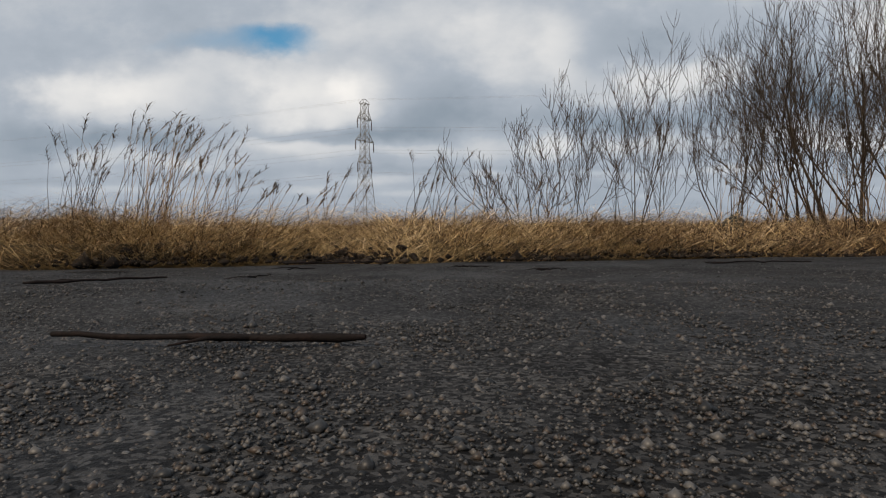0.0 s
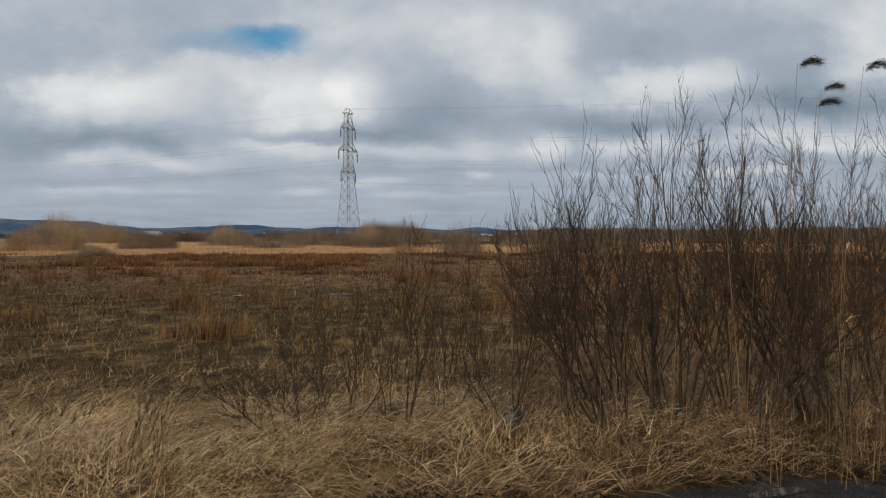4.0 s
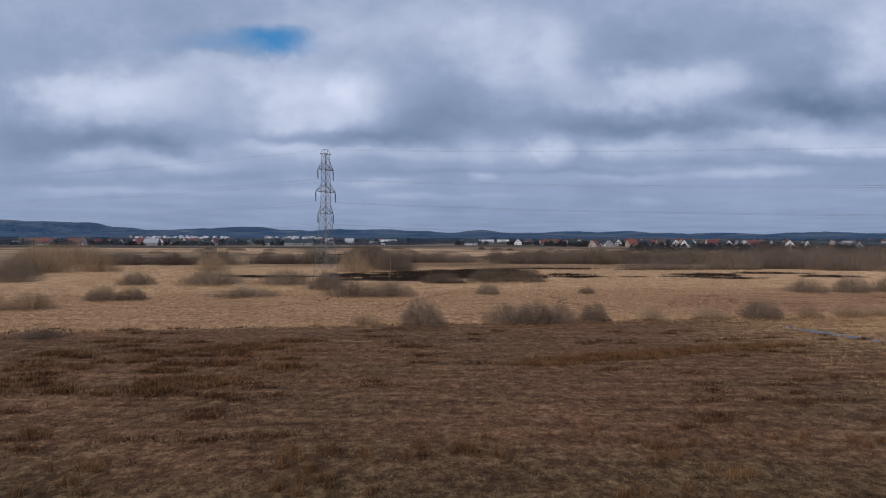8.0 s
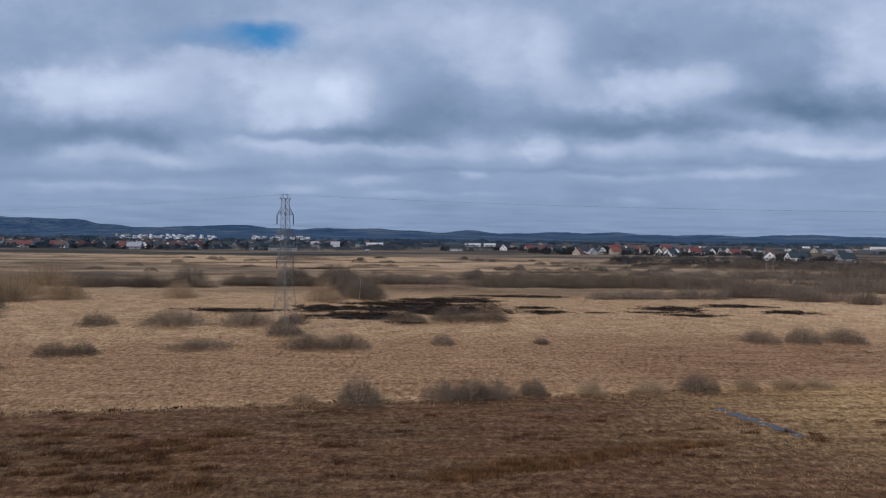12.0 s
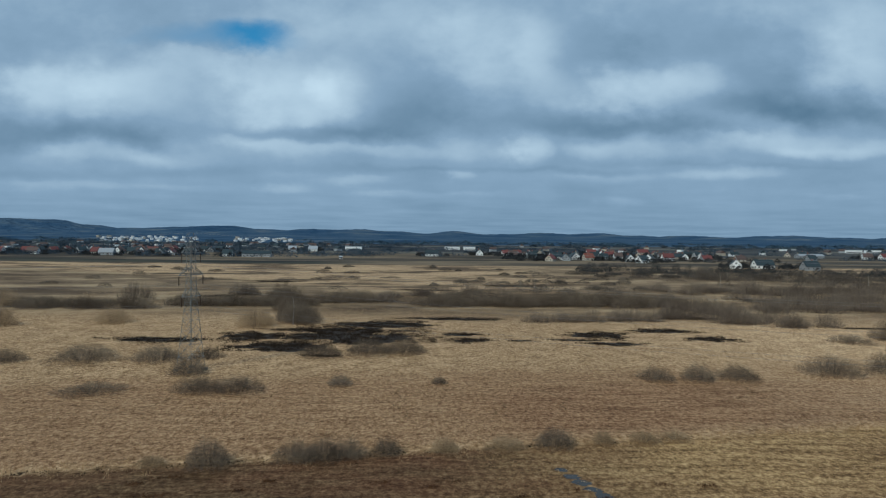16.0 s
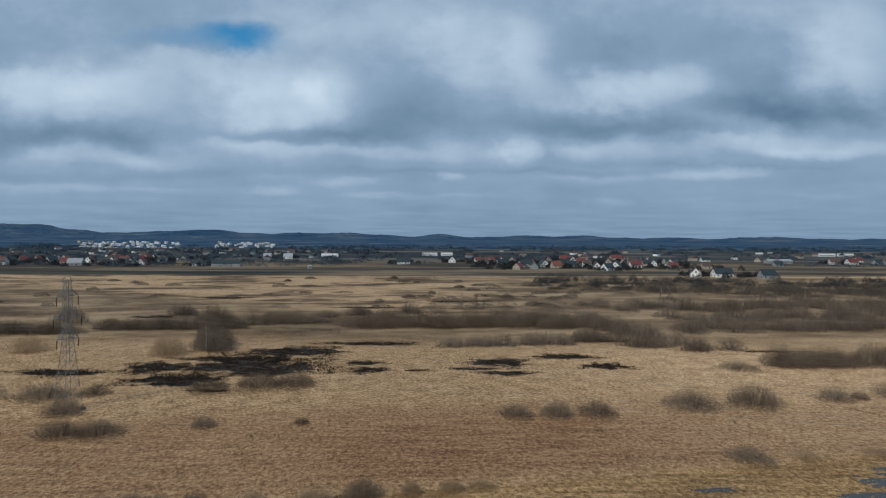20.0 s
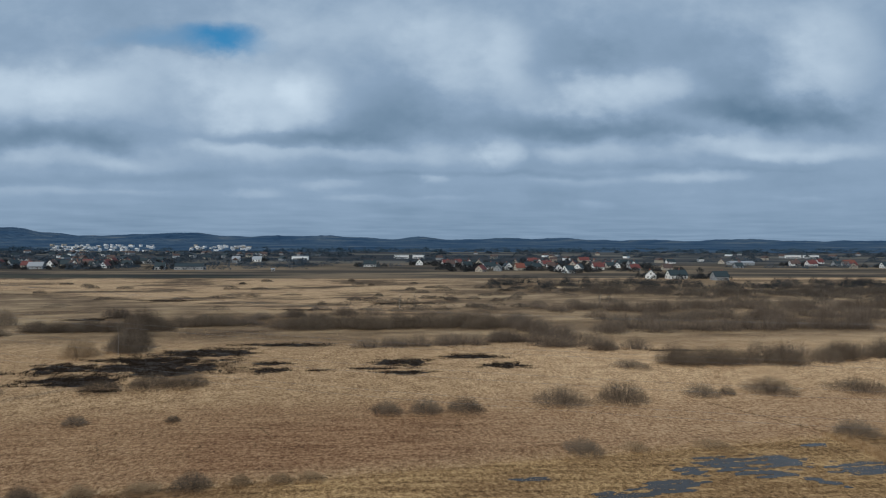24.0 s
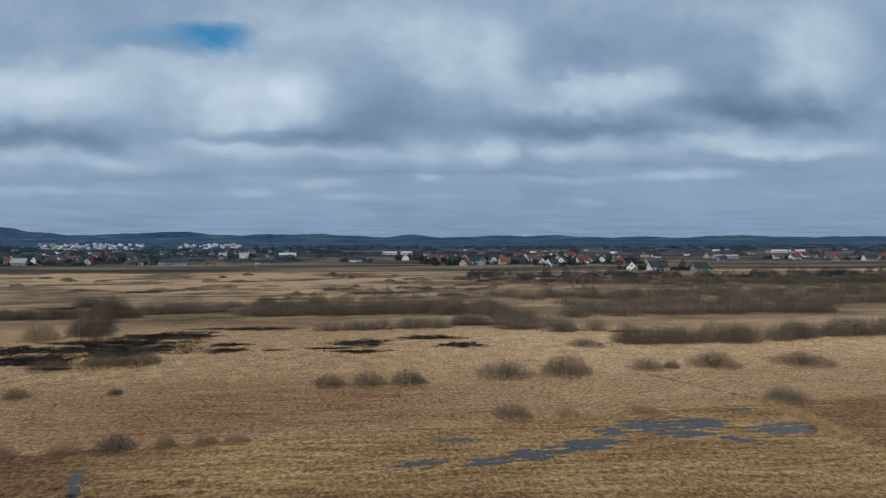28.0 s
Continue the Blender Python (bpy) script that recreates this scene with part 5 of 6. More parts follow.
M_TRAIL = earthy("trodden_reed", ((0.05, 0.032, 0.018), (0.10, 0.066, 0.036), (0.16, 0.11, 0.06)), scale=0.5, rough=0.9, island=0.4)
_r = np.random.default_rng(77)
p = scatter(_r, 1500, -30, 46, 12, 34, lambda x, y: patch_noise(x, y, 5.0) > 0.20)
tufts("rush_tussocks_near", _r, p, 90, _r.uniform(0.35, 0.78, len(p)), 0.012, 0.15, M_RUSH, "rusty brown rush tussocks in the wet meadow", 0.42)
def rush_rows(rng, centres):
    """Long low hummocks of rushes that lie in rows across the meadow."""
    rows = []
    for cx, cy, ln, wd, n in centres:
        u, w = rng.normal(0, 0.42, n), rng.normal(0, 0.42, n)
        rows.append(np.stack([cx + u * ln, cy + 0.2 * u * ln + w * wd, np.full(n, -0.05)], -1))
    return np.concatenate(rows)


cluster = [(_r.uniform(-24, -3), _r.uniform(40, 61), _r.uniform(0.8, 2.6), _r.uniform(0.3, 0.7), 46) for _ in range(70)]
bank = [(13 + 22 * q + _r.normal(0, 0.6), 51 + 9 * q + _r.normal(0, 0.7), _r.uniform(1.6, 4.0), _r.uniform(0.4, 0.8), 80) for q in _r.random(34)]
spread = [(_r.uniform(-48, 62), _r.uniform(30, 68), _r.uniform(0.6, 2.2), _r.uniform(0.25, 0.6), 30) for _ in range(150)]
p = rush_rows(_r, cluster + bank)
tufts("rush_hummocks", _r, p, 9, _r.uniform(0.25, 0.60, len(p)), 0.032, 0.16, M_RUSH, "rusty brown hummocks of rushes in the mown meadow", 0.62, 1)
p = rush_rows(_r, spread + cluster[::2])
tufts("rush_tussocks_far", _r, p, 8, _r.uniform(0.2, 0.45, len(p)), 0.034, 0.2, M_RUSH_DARK, "dark rusty rush tussocks further out in the meadow", 0.62, 1)
p = np.concatenate([scatter(_r, 15000, -50, 160, 24, 102, lambda x, y: y - 0.2 * x < 71), scatter(_r, 26000, -34, 60, 14, 62)])
tufts("meadow_tufts", _r, p, 4, _r.uniform(0.05, 0.24, len(p)), 0.04, 0.13, M_MEADOW, "short tufts of brown meadow grass", 0.8, 1)
p = scatter(_r, 52000, -75, 190, 66, 150, lambda x, y: (y - 0.2 * x > 72.5) & ~in_swamp(x, y) & ~((x > 38) & (y - 0.19 * x < 101) & (_r.random(len(x)) < 0.75)))
tufts("reed_tufts", _r, p, 4, _r.uniform(0.15, 0.45, len(p)), 0.04, 0.22, M_REED, "pale dry reed and sedge stubble", 0.6, 1)
p = scatter(_r, 26000, -120, 250, 150, 300, lambda x, y: ~in_swamp(x, y))
tufts("reed_tufts_far", _r, p, 3, _r.uniform(0.3, 0.7, len(p)), 0.08, 0.5, M_REED, "pale dry reeds far out in the marsh", 0.6, 1)
# a ragged edge of higher sedge along the ditch
x = _r.uniform(-40, 165, 5200)
p = np.stack([x, 72.0 + 0.2 * x + _r.normal(0, 1.3, len(x)), np.full(len(x), -0.05)], -1)
tufts("ditch_sedge", _r, p, 4, _r.uniform(0.2, 0.6, len(x)), 0.04, 0.2, M_REED, "pale sedge fringe along the ditch", 0.5)

# dark sedge swamps
M_PEAT = earthy("wet_peat", ((0.016, 0.011, 0.007), (0.034, 0.023, 0.015), (0.07, 0.048, 0.03)), scale=1.2, rough=0.8, bump=0.5, bump_scale=4.0)
for k, (x, y, rx, ry) in enumerate(SWAMPS):
    rng = np.random.default_rng(700 + k)
    root = thing("sedge_swamp", None, "dark brown wet sedge swamp among pale reeds", "swamp", "dark swamps")
    for q in range(7):
        a = q * 6.28 / 6 + rng.normal(0, 0.3)
        far_out = 0.0 if q == 6 else 1.0
        ob = puddle("peat", x + far_out * rx * 0.55 * math.cos(a), y + far_out * ry * 0.5 * math.sin(a), rx * rng.uniform(0.2, 0.40), ry * rng.uniform(0.2, 0.40), -0.03 + 0.004 * q, 900 + 9 * k + q, rng.normal(0, 0.1), ragged=0.7)
        for key in ("label", "category"):
            del ob[key]
        ob.data.materials[0] = M_PEAT
        ob.parent = root
    n = int(22 * rx * ry) + 160
    a, r = rng.uniform(0, 6.28, n), np.sqrt(rng.random(n))
    wob = 1 + 0.25 * np.sin(a * 3 + k) + 0.2 * np.sin(a * 7 + 2 * k) + rng.normal(0, 0.06, n)
    q = np.stack([x + np.cos(a) * r * rx * wob, y + np.sin(a) * r * ry * wob, np.full(n, -0.05)], -1)
    q = q[patch_noise(q[:, 0], q[:, 1], 3.0, k) > -0.22]
    ob = tufts("sedge", rng, q, 4, rng.uniform(0.2, 0.6, len(q)), 0.13, 0.35, M_SEDGE, "", 0.7, 1)
    ob.parent = root
    del ob["category"]

# winding animal trails through the reeds, trodden dark, and black clods along the ditch
rng = np.random.default_rng(808)
TRAILS = (((21.0, 107.0), (22.6, 101.0), (21.8, 97.0), (24.6, 90.5)), ((-2.4, 84.0), (-0.6, 92.0), (1.4, 101.0), (5.5, 112.0)), ((-18.0, 88.0), (-13.5, 95.0), (-12.0, 103.0)),
          ((46.0, 96.0), (47.5, 102.0), (45.0, 108.0)), ((36.0, 93.0), (38.0, 99.0)), ((70.0, 101.0), (78.0, 106.0), (80.0, 112.0)), ((104.0, 112.0), (108.0, 118.0)))
for line in TRAILS:
    knots = np.array(line)
    q = np.linspace(0, len(knots) - 1, 34 * (len(knots) - 1))
    x, y = np.interp(q, range(len(knots)), knots[:, 0]), np.interp(q, range(len(knots)), knots[:, 1])
    x = x + 0.35 * np.sin(q * 5.1 + knots[0, 0]) + 0.2 * np.sin(q * 13.0) + rng.normal(0, 0.06, len(q))
    tufts("trail", rng, np.stack([x, y, np.full(len(q), -0.03)], -1), 3, 0.22, 0.07, 0.10, M_TRAIL, "narrow dark animal trail trodden through the reeds", 0.7, 1)
x = rng.uniform(-45, 60, 420)
x = x[np.sin(x * 0.35) + np.sin(x * 0.9 + 1) > -0.3]
p = np.stack([x, 71.6 + 0.2 * x + rng.normal(0, 0.35, len(x)), np.full(len(x), -0.04)], -1)
tufts("ditch_clods", rng, p, 5, 0.22, 0.16, 0.18, M_SEDGE, "black clods and tussocks along the ditch", 0.8, 1)

# ---- bushes of the marsh ----
BUSHES_NEAR = ((3.6, 71.6, 4.8, 3.0), (-2.4, 71.5, 3.0, 1.1), (12.6, 73.8, 4.4, 2.3), (15.6, 74.2, 4.6, 2.6), (18.4, 74.8, 3.4, 2.3), (22.4, 75.9, 3.4, 2.2), (29.0, 77.2, 3.4, 1.8), (36.1, 78.6, 4.4, 1.5), (42.2, 79.7, 5.0, 2.3),
               (48.3, 81.1, 2.8, 1.5), (53.5, 81.8, 3.6, 1.3), (57.5, 82.5, 3.6, 1.3), (97.8, 93.1, 6.2, 2.3), (106.2, 94.2, 4.0, 1.6), (119.3, 95.1, 5.5, 1.3), (146.7, 101.4, 7.3, 2.7))
BUSHES_MID = ((66.2, 117, 6.0, 2.4), (73.6, 117, 6.2, 3.0), (81.2, 118.3, 7.2, 2.7), (100.8, 123.1, 9.8, 3.8), (113.7, 124.9, 10.5, 4.4), (132.4, 129.7, 6.7, 2.7), (138.3, 130.6, 3.7, 1.8), (148.3, 131.8, 9.3, 3.7),
              (169.3, 133.7, 11.4, 2.8), (28.0, 112, 2.8, 1.2), (11.6, 110, 4.2, 1.9), (127.3, 160.5, 9.0, 2.1), (-44.3, 95.5, 5.0, 2.2), (-40.5, 96.5, 4.5, 2.0))
BUSHES_LEFT = ((-41, 128.3, 12.0, 3.3), (-27, 129.2, 9.8, 3.2), (-18.6, 132.3, 5.7, 2.2), (-16.5, 117.5, 6.4, 3.2), (-9.8, 104.5, 7.0, 2.7), (-3.8, 105.2, 7.5, 2.6), (-55, 126.3, 6.5, 2.7), (-26.0, 103.0, 8.5, 1.6),
               (3.2, 136.4, 9.4, 2.4), (13.0, 139.5, 10, 3.3), (20.5, 141, 9, 3.2), (-30.4, 60.8, 3.6, 1.0), (-84, 133, 9.0, 3.4), (-71, 90, 5, 1.6), (-95, 150, 10, 4.5), (-104, 166, 12, 5.5))
for x, y, w, h in BUSHES_NEAR:
    marsh_bush(x, y, w, h, "leafless grey-brown willow bush standing along the ditch" if h > 1.9 else "low thin tan willow bush standing along the ditch", "bushes along the ditch", tan=h <= 1.9)
for x, y, w, h in BUSHES_MID + BUSHES_LEFT:
    marsh_bush(x, y, w, h)


for x, y, w, h in ((-101, 168, 13, 8), (-114, 187, 15, 7.5), (-90, 174, 10, 6), (-122, 217, 16, 8), (-62.5, 182, 9, 5), (-22, 178, 10, 5.5), (-47, 84, 5, 2.4), (-52, 82, 5, 2.8)):
    marsh_bush(x, y, w, h, "tan leafless willow thicket with yellowish twigs", "tan thickets", tan=True)


FLOORS = []


def belt(line, seed, size=(5, 9), high=(3, 5), jitter=3.0, step=4.5, dense=False):
    """Shrubs standing close together along a line."""
    rng = np.random.default_rng(seed)
    for (x0, y0), (x1, y1) in zip(line, line[1:]):
        n = max(1, int(math.hypot(x1 - x0, y1 - y0) / step))
        for k in range(n):
            t = (k + rng.random()) / n
            bx, by = x0 + (x1 - x0) * t, y0 + (y1 - y0) * t + rng.normal(0, jitter)
            FLOORS.append((bx, by, size[1] * 0.62, 2.6 + jitter * 0.4))
            marsh_bush(bx, by, rng.uniform(*size), rng.uniform(*high), "leafless grey-brown willow bush in a dense thicket", "thicket bushes", dense=dense)


belt(((138, 163), (166, 168), (200, 175), (235, 181)), 1, (8, 13), (4, 6), 2.5)
belt(((55, 194), (90, 200), (104, 207)), 2, (6, 10), (3, 4.6), 1.5)
belt(((98, 209), (114, 195), (128, 187), (140, 188)), 3, (7, 11), (3.2, 5), 1.5)
belt(((20, 239), (60, 243), (112, 247)), 4, (9, 14), (4, 6), 3, dense=True)
belt(((24, 235), (70, 238), (104, 240)), 14, (8, 13), (3.4, 5), 2, dense=True)
belt(((136, 228), (165, 232), (205, 236), (245, 241)), 5, (9, 15), (4, 6.5), 4)
belt(((-115, 217), (-70, 218)), 6, (8, 12), (3.2, 4.4), 2, 3.6, True)
belt(((-66, 229), (-18, 232)), 7, (8, 12), (3.2, 4.6), 2, 3.6, True)
belt(((-18, 243), (2, 242)), 8, (8, 11), (4, 5), 2, 3.6, True)
belt(((-60, 270), (-46, 270)), 9, (7, 9), (4, 5), 1)
belt(((106, 246), (116, 222), (126, 203)), 10, (8, 12), (4, 6), 3)
belt(((148, 262), (225, 268), (300, 276)), 11, (9, 15), (4, 6), 6, 5.5)
belt(((128, 300), (220, 305), (330, 315)), 12, (9, 15), (4, 6.5), 7, 6.5)
belt(((0, 262), (40, 275), (60, 280)), 13, (7, 12), (3, 5), 5, 7)
marsh_bush(-85.7, 244.4, 12.6, 7.2)
# dark brown tufts on the floor of the thickets
_r = np.random.default_rng(919)
M_FLOOR = earthy("thicket_floor", ((0.026, 0.019, 0.013), (0.062, 0.045, 0.032), (0.13, 0.095, 0.066)), scale=0.5, rough=0.95, island=0.4)
p = np.concatenate([np.stack([fx + _r.normal(0, 0.45, 80) * fw, fy + _r.normal(0, 0.5, 80) * fd, np.full(80, -0.05)], -1) for fx, fy, fw, fd in FLOORS])
tufts("thicket_floor", _r, p, 3, _r.uniform(0.3, 0.7, len(p)), 0.16, 0.4, M_FLOOR, "dark brown tufts on the ground under the willow thickets", 0.7, 1)
for x, y, w, h in ((-13.5, 186, 9.0, 6.6), (-10.0, 184, 7.5, 5.2), (-15.5, 189, 7.0, 5.6), (-11.5, 192, 7.5, 6.0), (-17.5, 200, 8.0, 5.6), (-20.5, 209, 8.5, 6.0), (-24.0, 219, 9.5, 6.6), (-29.5, 239, 12.5, 7.8), (-25.0, 234, 10.5, 6.8), (-33.0, 241, 9.0, 6.0)):
    marsh_bush(x, y, w, h, "tall bare grey willow in a clump beside a dark swamp", "tall willows", dense=True)
bare_tree(-12.7, 181.0, 8.0, 2.0, 39, "slender birch with a pale trunk in front of willows", M_BIRCH, "birch_tree", 120)
for k, (x, y, h) in enumerate(((166, 330, 9), (172, 335, 8), (235, 322, 9), (63, 300, 8), (70, 305, 7.5))):
    bare_tree(x, y, h, 4.5, 40 + k, "slender bare birch above the thickets", M_BIRCH, "birch_tree", 260)

# aerial haze put straight into these twig colours as blue-grey
M_HAZE_WOODS = earthy("haze_blue_woods", ((0.044, 0.062, 0.086), (0.070, 0.092, 0.120), (0.115, 0.135, 0.155)), scale=0.01, rough=1.0, island=0.3, spec=0.0)
M_WOODS = earthy("far_woods", ((0.028, 0.032, 0.037), (0.050, 0.052, 0.056), (0.088, 0.086, 0.084)), scale=0.01, rough=1.0, island=0.3, spec=0.0)
M_SCRUB = earthy("far_scrub_twigs", ((0.066, 0.052, 0.043), (0.125, 0.100, 0.080), (0.21, 0.17, 0.132)), scale=0.04, rough=0.9, island=0.35)
_r = np.random.default_rng(91)
spots = []
for _ in range(900):
    x, y = _r.uniform(-60, 420), _r.uniform(250, 470)
    if noise.noise((x / 130, y / 11, 5.0)) + 0.0016 * (x - 60) - 0.0006 * (y - 300) > 0.22:
        spots.append((x, y, _r.uniform(8, 15), _r.uniform(1.4, 3.0)))
thicket("far_scrub", spots, 1, "far belts of grey-brown leafless scrub", 650, M_SCRUB, 0.00017)
spots = [(_r.uniform(120, 520), 430 + _r.normal(0, 9) + _r.choice([0, 45]), _r.uniform(8, 15), _r.uniform(4, 7)) for _ in range(150)]
thicket("far_hedge", spots, 2, "dark leafless hedges before the village", 650, M_WOODS, 0.00018)
spots = [(x, 392 - 0.03 * (x - 190) + _r.normal(0, 6), _r.uniform(9, 18), _r.uniform(4, 7)) for x in _r.uniform(175, 470, 120)]
thicket("grey_tree_belt", spots, 8, "tall grey belt of bare trees before the village", 600, M_SCRUB, 0.0002)
spots = [(_r.uniform(-190, 90), _r.uniform(290, 520), _r.uniform(5, 14), _r.uniform(1.2, 2.6)) for _ in range(34)]
thicket("scattered_scrub", spots, 3, "scattered far bushes on the pale fields", 650, M_SCRUB, 0.00016)

# ---- village, town, far woods ----
VILLAGE_A = ((12, 791, 15, "white", "dark", 5), (72, 845, 9, "white", "dark", 90), (128, 768, 11, "grey", "dark", 20), (150, 841, 10, "cream", "dark", 70), (151, 735, 13, "white", "dark", 10), (172, 734, 13, "white", "dark", 96),
             (181, 704, 10, "cream", "orange", 15), (233, 926, 13, "white", "red", 0), (231, 858, 9, "white", "red", 80), (217, 674, 10, "white", "dark", 85), (222, 649, 10, "white", "dark", 30), (224, 747, 9, "white", "brown", 0))
VILLAGE_B = ((319, 974, 16, "cream", "red", 10), (274, 729, 12, "white", "red", 5), (292, 834, 10, "white", "red", 80), (321, 833, 10, "white", "dark", 75), (341, 852, 10, "white", "dark", 0), (347, 831, 12, "grey", "dark", 15),
             (272, 553, 12, "white", "dark", 70), (294, 552, 16, "white", "dark", 8), (323, 533, 12, "grey", "dark", 5), (651, 859, 16, "cream", "orange", 5), (646, 778, 15, "white", "dark", 0), (691, 815, 13, "cream", "orange", 10),
             (566, 842, 12, "white", "brown", 0), (588, 840, 13, "white", "red", 10), (245, 700, 11, "white", "dark", 60), (200, 760, 11, "grey", "dark", 15), (260, 790, 10, "cream", "red", 70), (110, 800, 10, "grey", "brown", 10))
VILLAGE_C = ((-340, 715, 15, "grey", "pale", 5), (-356, 775, 9, "white", "brown", 80), (-341, 774, 9, "cream", "dark", 10), (-327, 773, 10, "white", "dark", 85), (-367, 744, 10, "cream", "red", 5), (-331, 807, 11, "white", "red", 15),
             (-300, 772, 9, "white", "dark", 75), (-206, 708, 10, "white", "dark", 10), (-198, 972, 11, "white", "pale", 5), (-167, 971, 13, "white", "pale", 0), (-300, 843, 9, "cream", "brown", 70), (-295, 883, 9, "white", "dark", 10),
             (-337, 885, 9, "cream", "red", 80), (-430, 730, 11, "white", "brown", 5), (-455, 760, 12, "cream", "red", 10), (-478, 740, 16, "white", "red", 0), (-410, 790, 10, "grey", "dark", 60), (-520, 780, 14, "cream", "brown", 5))
for rows in (VILLAGE_A, VILLAGE_B, VILLAGE_C):
    for x, y, w, wall, roof, turn in rows:
        house(x, y, w, min(w, 9.0), 3.1, 7.6, turn, wall, roof)
_r = np.random.default_rng(333)
for k in range(70):
    # the close-built heart of the village, its western end and the farms to the east
    x, y = (_r.uniform(105, 350), _r.uniform(665, 900)) if k < 36 else (_r.uniform(-480, -270), _r.uniform(735, 900)) if k < 58 else (_r.uniform(430, 720), _r.uniform(760, 950))
    house(x, y, _r.uniform(8.5, 12), 8.0, 2.6, 6.6, _r.choice([5, 12, 75, 90, 60]), ("grey", "white", "cream", "grey")[k % 4], ("dark", "dark", "brown", "dark", "red")[k % 5])
house(-174, 707, 30, 11, 3.5, 6.5, 3, "grey", "dark", "barn", chimney=False)
house(-79, 676, 3, 2.5, 2.0, 2.9, 0, "white", "pale", "hut", chimney=False)
house(506, 866, 34, 11, 3.5, 5.5, 5, "grey", "pale", "barn", chimney=False)
for k, (x, y, w) in enumerate(((787, 1233, 33), (825, 1231, 24), (40, 1150, 26), (70, 1160, 20), (-120, 1060, 26))):
    block(x, y, w, 14, 5.5, 3, "white", "pale", "hall", "low halls")

_r = np.random.default_rng(55)
for k in range(130):
    u = _r.uniform(-0.517, -0.36) if k < 88 else _r.uniform(-0.31, -0.22)
    y = _r.uniform(1600, 2300) if k < 88 else _r.uniform(1750, 2250)
    block(u * y, y, _r.uniform(5, 12), 10, _r.choice([3.2, 4.2, 5.6]), _r.normal(0, 12), "bright white" if _r.random() < 0.8 else "cream", "pale" if _r.random() < 0.75 else "brown")
for k in range(84):
    x, y = _r.uniform(-900, -120), _r.uniform(900, 1500)
    if k > 60:
        x, y = _r.uniform(100, 1100), _r.uniform(950, 1500)
    w = _r.uniform(9, 13)
    root = thing("house", pose(x, y, -0.05, 0, 0, float(_r.uniform(0, 180))), "small far town house among bare trees", "house", "far town houses")
    part("wall", boxed(0, 0, 2.0, w, 8.5, 4.0), WALLS[("white", "cream", "grey", "grey")[int(_r.integers(0, 4))]], root)
    bm = bmesh.new()
    pts = [bm.verts.new((sx * (w / 2 + 0.4), yy, zz)) for sx in (-1, 1) for yy, zz in ((-4.8, 3.8), (4.8, 3.8), (0, 7.4))]
    for idx in ((0, 2, 1), (3, 4, 5), (0, 3, 5, 2), (1, 2, 5, 4), (0, 1, 4, 3)):
        bm.faces.new([pts[i] for i in idx])
    part("roof", bm, ROOFS[("dark", "dark", "brown", "brown")[int(_r.integers(0, 4))]], root)

spots = [(_r.uniform(-1100, -60), 700 + 950 * _r.random() ** 1.8, _r.uniform(14, 40), _r.uniform(3, 7)) for _ in range(620)]
thicket("far_woods_west", spots, 4, "dark bare woods round the far town, tinted blue for haze", 150, M_HAZE_WOODS, 0.00030)
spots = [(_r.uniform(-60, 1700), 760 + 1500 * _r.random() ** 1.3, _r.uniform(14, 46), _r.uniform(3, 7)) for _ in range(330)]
thicket("plain_woods", spots, 15, "dark bare woods out on the plain, tinted blue for haze", 170, M_HAZE_WOODS, 0.00032)
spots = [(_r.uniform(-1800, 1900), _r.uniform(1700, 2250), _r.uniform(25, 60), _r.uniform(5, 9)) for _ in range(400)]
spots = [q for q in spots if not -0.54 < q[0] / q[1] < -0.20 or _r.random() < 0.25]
thicket("far_woods", spots, 5, "bare woods at the foot of the hills, tinted blue for haze", 110, M_FARWOOD, 0.0004)
spots = [(x + _r.normal(0, 9), y + _r.normal(0, 9), _r.uniform(5, 10), _r.uniform(4, 7)) for rows in (VILLAGE_A, VILLAGE_B, VILLAGE_C) for x, y, *_ in rows for _ in range(9)]
spots += [(_r.uniform(90, 370), _r.uniform(650, 900), _r.uniform(6, 12), _r.uniform(4, 7)) for _ in range(150)] + [(_r.uniform(-520, -250), _r.uniform(690, 900), _r.uniform(6, 12), _r.uniform(4, 7)) for _ in range(110)]
thicket("village_trees", [(x, y + 6, w, h * 0.85) for x, y, w, h in spots], 6, "bare garden trees and hedges between the houses", 200, M_WOODS, 0.00026)


# ---- brown sedge standing in the flood water, clumps in the meadow ----
_r = np.random.default_rng(515)
p = scatter(_r, 26000, 78, 143, 66, 98, lambda x, y: (patch_noise(x, y, 5.0, 9.0) > -0.05) & (np.sin((y - 0.18 * x) * 4.2) > 0.25))
tufts("flooded_stubble", _r, p, 4, _r.uniform(0.08, 0.2, len(p)), 0.05, 0.16, M_MEADOW, "brown stubble rows standing in shallow flood water", 0.9, 1)
# ---- tan reed canes among the willows ----


